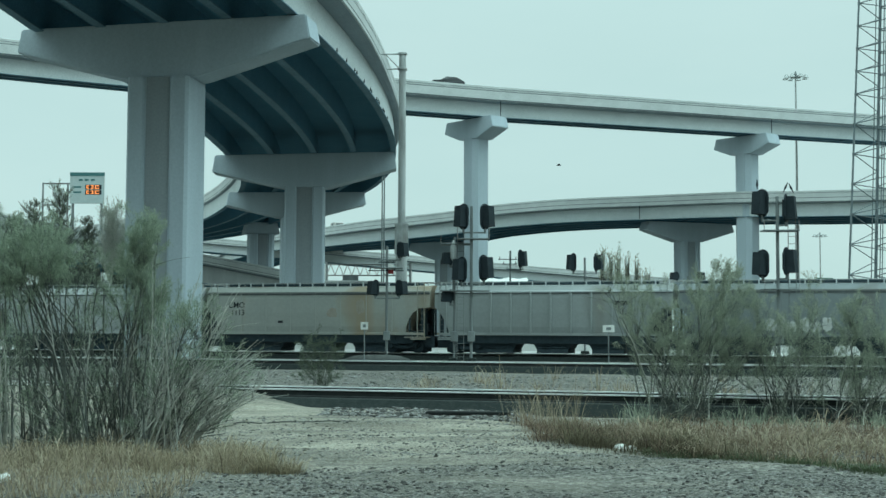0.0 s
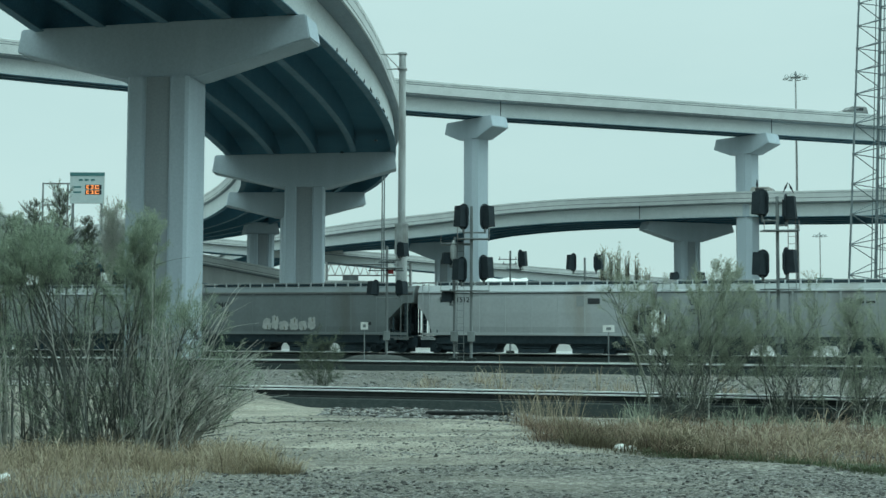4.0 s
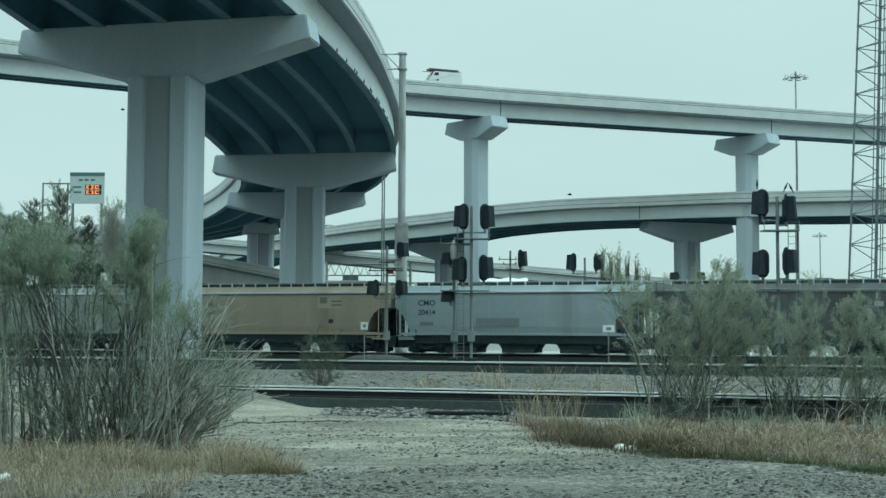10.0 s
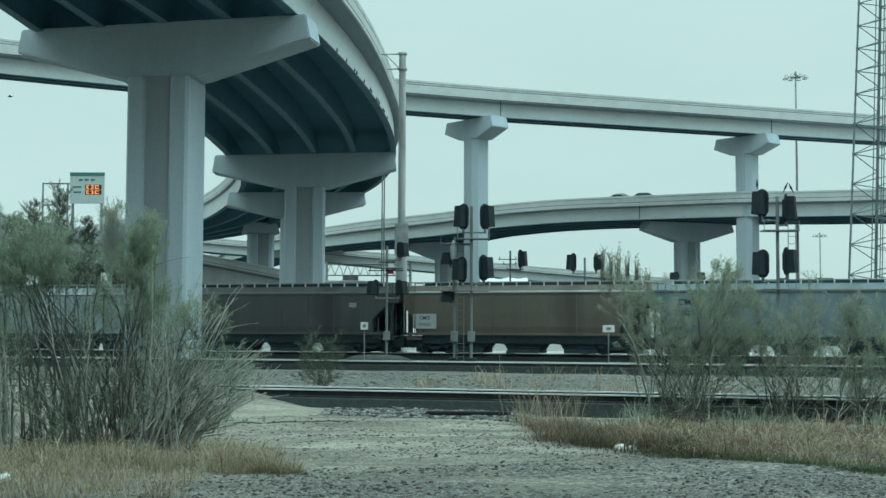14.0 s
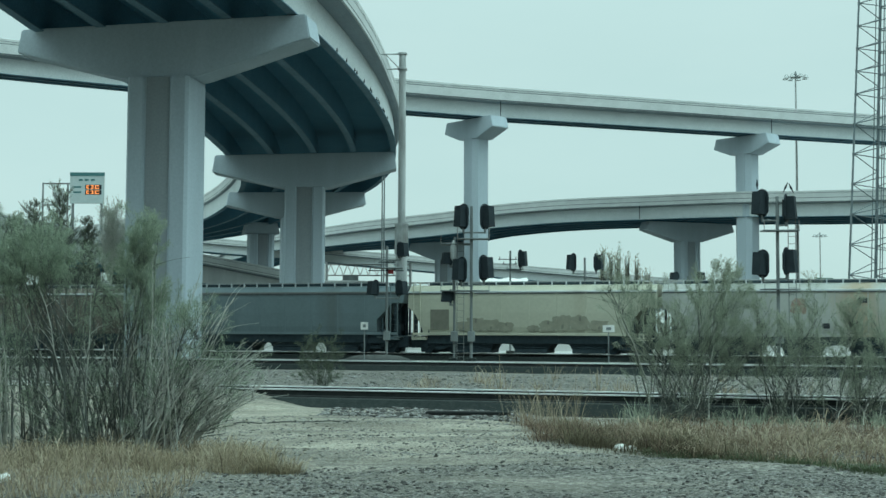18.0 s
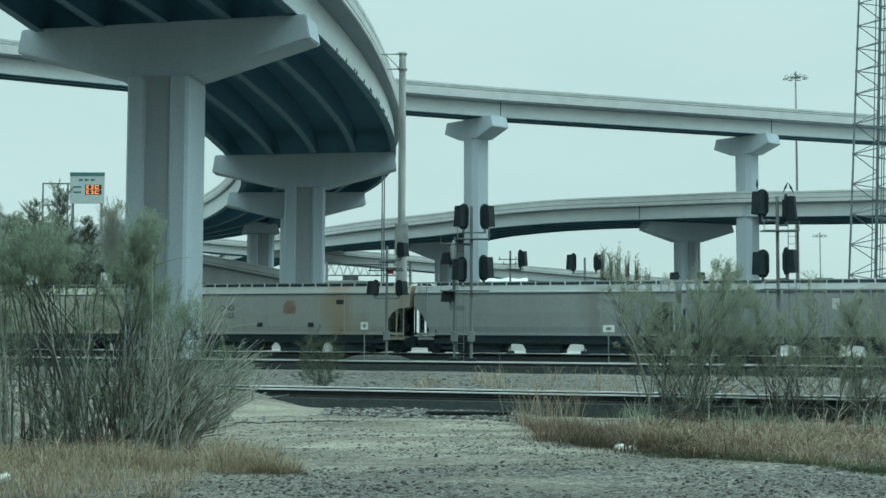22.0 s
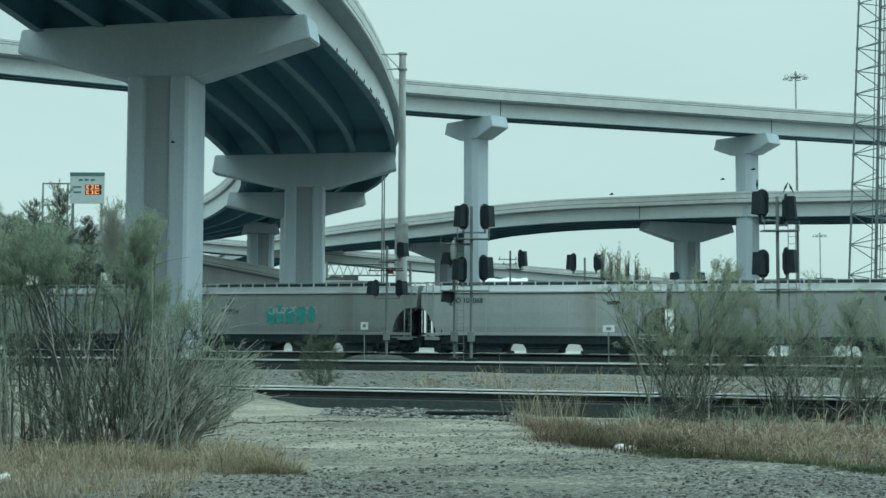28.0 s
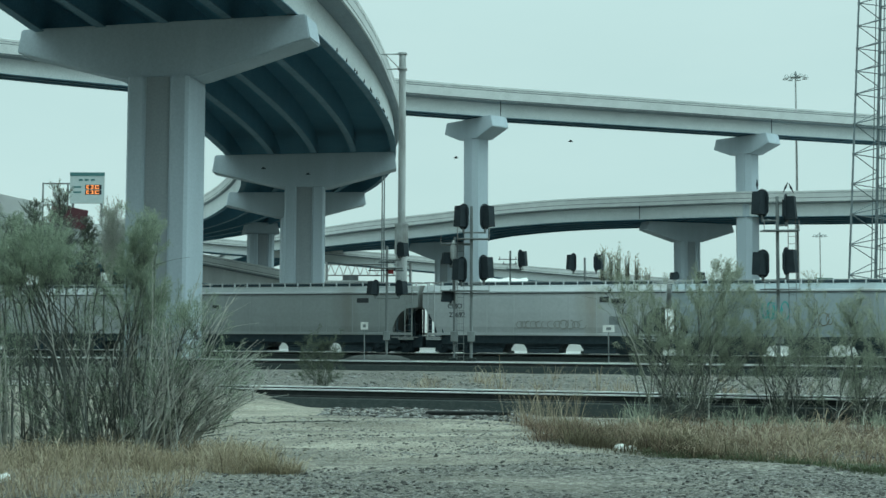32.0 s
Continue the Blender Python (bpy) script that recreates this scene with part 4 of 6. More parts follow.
for i, z, x0, x1, high, mat, seed in ((15, 2.75, -2.6, 0.8, 0.5, SPRAY_WHITE, 5), (18, 1.85, -1.6, 2.6, 0.55, FADED_LINE, 9), (19, 2.7, -2.7, -1.5, 1.1, TEAL, 11), (19, 2.2, 0.2, 1.2, 0.8, SPRAY_DARK, 12)):
    b, mat, name = scrawl(z, x0, x1, high, mat, seed)
    part(name, b, mat, BODIES[i], "sprayed graffiti strokes")
RUST = material("rust_patch", (0.34, 0.295, 0.24), (0.40, 0.375, 0.33), 1.2, 0.9)
DEEP_RUST = material("deep_rust_patch", (0.27, 0.18, 0.145), (0.33, 0.26, 0.215), 1.5, 0.9)
FADED = material("faded_grey_paint", (0.24, 0.235, 0.19), (0.32, 0.31, 0.245), 2.0, 0.8)
for i, name, mat, blobs in ((11, "graffiti", FADED, ((-4.3, 1.75, 0.8, 0.6), (-3.5, 1.85, 1.1, 0.85), (-2.5, 1.8, 1.3, 0.7), (-1.5, 1.7, 1.0, 0.6), (0.3, 1.6, 0.8, 0.4), (1.2, 1.75, 1.0, 0.7), (2.1, 1.95, 1.2, 0.95), (3.2, 1.95, 1.2, 0.9), (4.4, 1.8, 1.2, 0.6))),
                            (3, "graffiti", SPRAY_WHITE, ((-2.5, 1.85, 0.6, 0.75), (-1.9, 1.95, 0.5, 0.9), (-1.25, 1.75, 0.7, 0.6), (-0.5, 1.85, 0.6, 0.8), (0.15, 1.75, 0.6, 0.6), (0.8, 1.9, 0.55, 0.8))),
                            (15, "graffiti_fill", TEAL, ((-2.4, 2.4, 0.65, 1.1), (-1.75, 2.5, 0.6, 1.2), (-1.0, 2.4, 0.68, 1.05), (-0.2, 2.45, 0.68, 1.15), (0.55, 2.5, 0.55, 1.0))), (12, "deep_rust_patch", DEEP_RUST, ((-0.2, 2.95, 0.85, 0.9),)),
                            (1, "rust_patch", RUST, ((1.2, 2.6, 0.7, 0.6), (3.2, 3.0, 0.6, 0.9)))):
    for k, (x, z, w, h) in enumerate(blobs):
        part(name, painted_blob(x, z, w, h, 10 * i + k, 3 + k % 3, 1.614 + 0.0015 * k), mat, BODIES[i])
        if name == "graffiti":
            part("graffiti", painted_blob(x + 0.05, z + (0.28 * h if k % 2 else -0.25 * h), w * 0.12, h * 0.3, 10 * i + k + 5, 2, 1.63), SPRAY_DARK, BODIES[i])
# Low white wall behind the train, added so the gaps under the wagons look bright
bar = thing("gap_backing", "low pale concrete barrier behind the train", "barrier", pose(2.5, 105, 0, 0, 0, TRACK_TURN), kind="structure")
seg = fix_normals(Build().loft([[(x, -0.3, -0.1), (x, -0.28, 0.1), (x, -0.12, 0.35), (x, -0.08, 1.0), (x, 0.08, 1.0), (x, 0.12, 0.35), (x, 0.28, 0.1), (x, 0.3, -0.1)] for x in (-2.98, 2.98)]).mesh("barrier_segment", material("white_backing", (0.78, 0.78, 0.77), (0.7, 0.7, 0.69), 0.8, 0.8)))
for i in range(-10, 11):
    part("barrier_segment", seg, None, bar, m=pose(6.0 * i, 0, 0))
TRAIN_MID = TRAIN_AT + Vector((0.3013, 0.9535, 0)) * 0.7175 + Vector((0, 0, 0.45))


# ---- signals, poles, signs ----
def signal_head(parent, m, h=1.4, w=0.78):
    """A black board with round ends, a deep hooded lamp case on its front and a small bracket."""
    b = Build()
    n = 24
    ring = []
    for i in range(n):
        a = 2 * math.pi * i / n
        x, z = math.cos(a), math.sin(a)
        r = w / 2
        ring.append((r * x, (h / 2 - r) * (1 if z >= 0 else -1) + r * z))
    b.loft([[(x * k, y, z * k) for x, z in ring] for y, k in ((-0.04, 0.985), (-0.02, 1.0), (0.02, 1.0), (0.04, 0.985))])
    head = part("target_board", b, BLACK, parent, "black round-ended signal board", m=m)
    c = Build()
    zt, zb = h * 0.40, -h * 0.40
    c.loft([[(-0.24, 0.04, zb), (0.24, 0.04, zb), (0.24, 0.04, zt), (-0.24, 0.04, zt)], [(-0.25, 0.5, zb + 0.02), (0.25, 0.5, zb + 0.02), (0.25, 0.42, zt), (-0.25, 0.42, zt)]])
    part("lamp_hood", c, BLACK, head, "deep black lamp hood")
    part("backplate_box", Build().box((-0.16, -0.16, -h * 0.3), (0.16, -0.04, h * 0.3), 0.02), BLACK, head)
    return head


def make_signal_mast(name, x, y, top, heads, label, ladder=0.0, w=0.08, platform=(), size=1.0):
    t = thing(name, label, "railway signal", pose(x, y, 0), group="railway signals")
    part("mast", Build().tube((0, 0, 0), (0, 0, top), w, sides=12), GALV_DARK, t)
    part("footing", Build().box((-0.3, -0.3, -0.3), (0.3, 0.3, 0.45), 0.05), NEAR_BLACK, t)
    part("junction_box", Build().box((-0.2, -0.24, 1.3), (0.2, 0.08, 1.85), 0.03), GALV_DARK, t)
    if ladder:
        lb = Build()
        for s in (ladder, ladder + 0.36):
            lb.tube((s, 0.15, 0.3), (s, 0.15, top - 0.3), 0.018, sides=6)
        for z in np.arange(0.5, top - 0.4, 0.35):
            lb.tube((ladder, 0.15, z), (ladder + 0.36, 0.15, z), 0.011, sides=5)
        part("ladder", lb, GALV_DARK, t)
    for z in platform:
        pb = Build().box((-0.75, -0.45, z - 0.03), (0.95, 0.45, z + 0.03), 0.01)
        part("platform", pb, GALV_DARK, t, "steel grating platform")
        rb = Build()
        for dx in (-0.73, 0.93):
            rb.tube((dx, -0.4, z), (dx, -0.4, z + 0.5), 0.02, sides=5)
        part("handrail", rb, GALV, t)
    for hx, hz, turn in heads:
        part("bracket", Build().tube((0, 0, hz - 0.85 * size), (hx, -0.02, hz - 0.85 * size), 0.045, sides=6).tube((hx, -0.02, hz - 0.9 * size), (hx, -0.02, hz - 0.6 * size), 0.07, sides=8), GALV_DARK, t)
        signal_head(t, pose(hx, 0, hz, 0, 0, turn), 1.4 * size, 0.78 * size)
    return t


# main mast with paired heads, in front of the train
make_signal_mast("signal_mast", 1.51, 69.0, 8.5, [(-0.42, 7.95, 130), (0.72, 7.95, -130), (-0.5, 5.12, 130), (0.66, 5.22, -130)], "grey signal mast with two pairs of black signal heads", ladder=-0.75, platform=(4.0, 6.75))
make_signal_mast("signal_mast", 0.62, 69.6, 6.9, [(-0.2, 5.75, 100), (-0.2, 3.72, 100)], "short side mast with small dark signal heads", size=0.55, w=0.07, platform=(4.0, 6.5))
make_signal_mast("signal_mast", -3.34, 77.5, 6.9, [(0.78, 6.7, -125), (-0.66, 4.42, 125), (0.72, 4.42, -125)], "slim signal mast with small black heads", platform=(5.6,), size=0.72)
make_signal_mast("signal_mast", 16.0, 62.0, 8.35, [(-0.72, 8.03, 125), (0.42, 7.8, -115), (-0.72, 5.13, 125), (0.42, 5.24, -125)], "signal mast with ladder and four black heads", ladder=0.55, platform=(3.9, 6.7), size=0.98)
make_signal_mast("signal_mast", 5.04, 97.0, 7.9, [(0.75, 7.3, -115)], "far signal mast with one black head")
make_signal_mast("signal_mast", 10.6, 97.0, 7.4, [(-0.85, 7.05, 115), (0.85, 7.05, -115)], "far signal mast with two black heads")
make_signal_mast("signal_mast", 18.85, 100.0, 6.18, [(-0.85, 6.18, 115), (0.85, 6.18, -115)], "far low signal mast with two small black heads", size=0.5)
for x, y, bars in ((-3.34, 77.45, ((5.45, -1.1, 1.0), (5.95, -0.5, 0.5))), (5.04, 96.95, ((7.25, -0.9, 0.5), (6.9, -0.6, 0.5), (6.5, -0.3, 1.0)))):
    t = thing("cross_arm_set", "thin steel cross-arms clamped to a signal mast", "cross-arm", pose(x, y, 0), group="mast cross-arms")
    for z, x0, x1 in bars:
        ca = part("cross_arm", Build().box((x0, -0.06, z - 0.03), (x1, -0.0, z + 0.03), 0.01), BLACK, t)
        for xx in (x0 + 0.1, x1 - 0.1):
            part("insulator", Build().tube((xx, -0.03, z + 0.03), (xx, -0.03, z + 0.2), 0.04, 0.03, 8), GALV_DARK, ca)
t = thing("mast_lantern", "pale weathered lantern on a short signal mast", "lamp", pose(0.55, 69.3, 0))
part("lantern_body", Build().loft([[(k * math.cos(q), k * math.sin(q), z) for q in np.linspace(0, 2 * math.pi, 11)[:-1]] for k, z in ((0.06, 5.6), (0.15, 5.75), (0.17, 6.2), (0.12, 6.5), (0.04, 6.7))]), POLE, t, smooth=True)
part("lantern_stem", Build().tube((0, 0.05, 4.0), (0, 0.05, 5.62), 0.04, sides=8), GALV_DARK, t)
RED_PLATE = material("red_plate", (0.35, 0.05, 0.05), (0.28, 0.04, 0.04), 3.0, 0.5)
t = thing("small_plate_sign", "small red and white plate on a signal mast", "sign", pose(-3.1, 77.3, 0))
part("red_plate", Build().box((-0.16, -0.02, 5.25), (0.16, 0.0, 5.5), 0.005), RED_PLATE, t)
part("white_plate", Build().box((-0.16, -0.02, 5.52), (0.16, 0.0, 5.85), 0.005), SIGN_WHITE, t)
# perched birds on the signals
for x, y, z, tilt in ((15.05, 62.0, 8.78, 0), (16.35, 62.0, 8.66, 25), (16.75, 62.0, 8.62, -25)):
    bb = Build().loft([[(0.05 * k * math.cos(q), 0.05 * k * math.sin(q), h) for q in np.linspace(0, 2 * math.pi, 9)[:-1]] for k, h in ((0.2, -0.12), (0.5, 0.0), (1.0, 0.12), (0.9, 0.24), (0.5, 0.3), (0.6, 0.35), (0.2, 0.41))])
    alone("perched_bird", bb, BLACK, "small black bird perched on a signal head", "bird", group="perched birds", m=pose(x, y, z, 0, tilt, 0), smooth=True)

# Small trackside marker signs
for x, y, z, w, h in ((-3.97, 66.0, 2.1, 0.38, 0.38), (7.77, 61.0, 1.99, 0.55, 0.34)):
    t = thing("marker_sign", "small white trackside sign on a thin post", "sign", pose(x, y, 0), group="trackside markers")
    part("post", Build().tube((0, 0, -0.1), (0, 0, z), 0.03, sides=8), GALV_DARK, t)
    sb = part("sign_panel", Build().box((-w / 2, -0.05, z - h / 2), (w / 2, -0.03, z + h / 2), 0.008), SIGN_WHITE, t)
    part("marking", Build().box((-w * 0.2, -0.056, z - h * 0.2), (w * 0.2, -0.052, z + h * 0.2)), GALV_DARK, sb)

# Tall steel pole beside the ramp
t = thing("steel_pole", "tall grey tapered steel pole with top arm", "utility pole", pose(-2.9, 90.5, 0))
part("shaft", Build().tube((0, 0, -0.2), (0, 0, 8.2), 0.42, 0.40, 20).tube((0, 0, 8.2), (0, 0, 21.4), 0.27, 0.24, 20), POLE, t, smooth=False)
part("sleeve", Build().tube((0, 0, 7.2), (0, 0, 9.2), 0.5, 0.46, 16).tube((0, 0, 9.2), (0, 0, 9.35), 0.5, 0.5, 16), POLE, t, "riveted sleeve")
part("top_collar", Build().tube((0, 0, 20.2), (0, 0, 20.32), 0.33, 0.33, 16).tube((0, 0, 21.3), (0, 0, 21.42), 0.33, 0.33, 16), POLE, t)
part("top_arm", Build().tube((0, 0, 21.35), (-1.5, 0.6, 21.45), 0.06, 0.05, 8).tube((0, 0, 20.3), (-1.1, 0.45, 20.35), 0.05, 0.04, 8).tube((-0.2, 0.08, 20.3), (-1.2, 0.5, 21.4), 0.04, 0.04, 6), POLE, t)
for x, y, h in ((-4.9, 104.0, 14.3), (-4.6, 101.0, 14.0)):
    t = thing("thin_pole", "thin grey pole behind the ramp", "utility pole", pose(x, y, 0), group="thin poles")
    part("shaft", Build().tube((0, 0, 0), (0, 0, h), 0.07, 0.05, 8), GALV_DARK, t)


def make_high_mast(x, y, h, r, label):
    t = thing("high_mast_light", label, "light mast", pose(x, y, 0), group="high mast lights")
    part("shaft", Build().tube((0, 0, 0), (0, 0, h), r, r * 0.45, 12), GALV, t)
    part("lowering_ring", Build().tube((0, 0, h - 0.5), (0, 0, h - 0.25), 0.8, 0.8, 16).tube((0, 0, h), (0, 0, h + 0.5), 0.25, 0.1, 8), GALV_DARK, t)
    for i in range(8):
        a = 2 * math.pi * (i + 0.3) / 8
        p = Vector((math.cos(a), math.sin(a), 0))
        l = Build().tube(p * 0.7 + Vector((0, 0, h - 0.3)), p * 1.5 + Vector((0, 0, h - 0.3)), 0.05, sides=6)
        l.tube(p * 1.6 + Vector((0, 0, h - 0.65)), p * 1.6 + Vector((0, 0, h - 0.1)), 0.42, 0.2, 10)
        part("luminaire", l, GALV, t)
    return t


make_high_mast(55.0, 201.0, 42.2, 0.27, "tall grey light mast with ring of floodlights")
make_high_mast(98.0, 337.0, 27.6, 0.28, "distant tall light mast")


def make_tower(x, y, h, label):
    """A three-legged lattice tower; its bracing meets the legs closer together above the waist."""
    t = thing("lattice_tower", label, "lattice tower", pose(x, y, 0))
    nodes = [-1.06 + 2.673 * k for k in range(10)] + [23.0 + 2.04 * k for k in range(1, 9)]
    feet = ((-3.03, -1.0), (0.15, 1.2), (4.5, -3.6))
    waist = ((-1.43, -1.0), (1.05, 0.7), (3.3, -2.6))

    def leg(i, z):
        k = z / 31.2
        return Vector((feet[i][0] + (waist[i][0] - feet[i][0]) * k, feet[i][1] + (waist[i][1] - feet[i][1]) * k, z))
    for i in range(3):
        part("leg", Build().tube(leg(i, -0.5), leg(i, h), 0.15 if i == 1 else 0.1, 0.13 if i == 1 else 0.085, 8), TOWER, t)
    for i, j in ((0, 1), (0, 2), (1, 2)):
        b = Build()
        for z0, z1 in zip(nodes, nodes[1:]):
            zm = 0.5 * (z0 + z1)
            b.tube(leg(i, z0), leg(j, zm), 0.045, sides=6)
            b.tube(leg(j, zm), leg(i, z1), 0.045, sides=6)
            b.box((-0.11, -0.03, -0.13), (0.11, 0.03, 0.13), 0.02, m=Matrix.Translation(leg(i, z1)))
        part("lattice_face", b, TOWER, t, "zigzag steel bracing with gusset plates")
    cb = Build()
    for d in (-0.45, 0.3, 0.5):
        cb.tube(leg(1, 0) + Vector((d, -0.2, 0)), leg(1, h) + Vector((d, -0.2, 0)), 0.045, sides=6)
    part("cable_run", cb, TOWER, t, "dark feeder cables")
    return t


make_tower(38.35, 115.0, 39.0, "tall grey three-legged lattice tower with zigzag bracing")

SIGN_TEAL = material("sign_teal", (0.07, 0.19, 0.19), (0.06, 0.16, 0.165), 2.0, 0.5)
# Road sign with lit amber price panel, far on the left
t = thing("highway_sign", "white and green highway toll sign with amber digits", "road sign", pose(-54.5, 198.0, 0, 0, 0, 0))
part("post", Build().tube((-2.2, 0.2, 0), (-2.2, 0.2, 25.6), 0.2, sides=10).tube((2.2, 0.2, 0), (2.2, 0.2, 25.6), 0.2, sides=10), GALV_DARK, t)
part("crossbeam", Build().tube((-6.6, 0.2, 24.3), (2.6, 0.2, 24.3), 0.12, sides=8), GALV_DARK, t)
pb = part("panel", Build().box((-2.65, -0.1, 21.2), (2.65, 0.0, 26.0), 0.03), PANEL_GREY, t)
part("header_band", Build().box((-2.65, -0.14, 25.45), (2.65, -0.104, 26.0)), SIGN_TEAL, pb)
for z in (22.95, 23.75):
    fld = part("digit_field", Build().box((-0.3, -0.125, z - 0.36), (2.2, -0.104, z + 0.36)), BLACK, pb, "dark digit field")
    for k, x in enumerate((0.0, 0.65, 1.3, 1.75)):
        w = 0.42 if k < 3 else 0.2
        dg = Build().box((x - 0.1, -0.15, z + 0.12), (x - 0.1 + w, -0.127, z + 0.26)).box((x - 0.1, -0.15, z - 0.26), (x - 0.1 + w, -0.127, z - 0.12))
        if k < 3:
            dg.box((x - 0.1 + (0.28 if k % 2 else 0.0), -0.15, z - 0.12), (x + 0.04 + (0.28 if k % 2 else 0.0), -0.127, z + 0.12))
        part("digit_bars", dg, LAMP_ORANGE, fld, "lit amber bars")
    part("text_bar", Build().box((-2.1, -0.13, z - 0.12), (-0.9, -0.105, z + 0.12)), SIGN_TEAL, pb)
for x in (-1.3, -0.4, 0.55):
    part("text_bar", Build().box((x, -0.13, 24.72), (x + 0.6, -0.105, 24.98)), SIGN_TEAL, pb)
fb = Build()
for z in (17.9, 21.0, 24.3):
    fb.tube((-6.8, 0.1, z), (-3.0, 0.1, z), 0.1, sides=6)
for x in (-6.8, -3.0):
    fb.tube((x, 0.1, 14.0), (x, 0.1, 24.4), 0.14, sides=8)
part("open_frame", fb, GALV_DARK, t, "open steel frame beside the panel")

t = thing("far_shed", "low white-roofed shed far behind the train", "shed", pose(7.0, 150.0, 0))
part("wall", Build().box((-2.5, -2.0, -0.2), (2.5, 2.0, 7.5), 0.05), CONCRETE_PANEL, t)
part("roof", Build().loft([[(x, -2.3, 7.5), (x, -1.9, 7.72), (x, 0.0, 8.05 + 0.1 * math.sin(3 * x)), (x, 1.9, 7.72), (x, 2.3, 7.5)] for x in (-2.7, -1.6, -0.5, 0.6, 1.7, 2.7)]), SIGN_WHITE, t, "uneven white roof sheet")

# Small green road signs beyond the train
for x, y, z, w, h in ((70.5, 240.0, 11.6, 3.2, 1.0), (66.2, 240.0, 11.7, 1.2, 0.5)):
    t = thing("green_road_sign", "small green road sign far behind the train", "road sign", pose(x, y, 0), group="green signs")
    part("post", Build().tube((0, 0.1, 0), (0, 0.1, z), 0.12, sides=8), GALV, t)
    part("panel", Build().box((-w / 2, -0.05, z - h / 2), (w / 2, 0.05, z + h / 2), 0.02), SIGN_GREEN, t)

# Overhead sign truss far behind, over the train
t = thing("sign_gantry", "distant pale sign truss across the road", "sign gantry", pose(-12.0, 240.0, 0))
for x in (-9.5, 6.0):
    part("upright", Build().tube((x, 0, 0), (x, 0, 14.6), 0.25, sides=10), GALV, t)
tb = Build()
for z in (12.2, 14.2):
    tb.tube((-9.5, 0, z), (6.0, 0, z), 0.12, sides=6)
for i in range(10):
    x = -9.5 + 1.55 * i
    tb.tube((x, 0, 12.2), (x + 0.775, 0, 14.2), 0.07, sides=5).tube((x + 0.775, 0, 14.2), (x + 1.55, 0, 12.2), 0.07, sides=5)
part("truss", tb, GALV, t)
part("sign_back", Build().box((-6.5, -0.3, 11.2), (-3.6, -0.18, 12.3), 0.03), GALV_DARK, t, "back of a small dark sign")


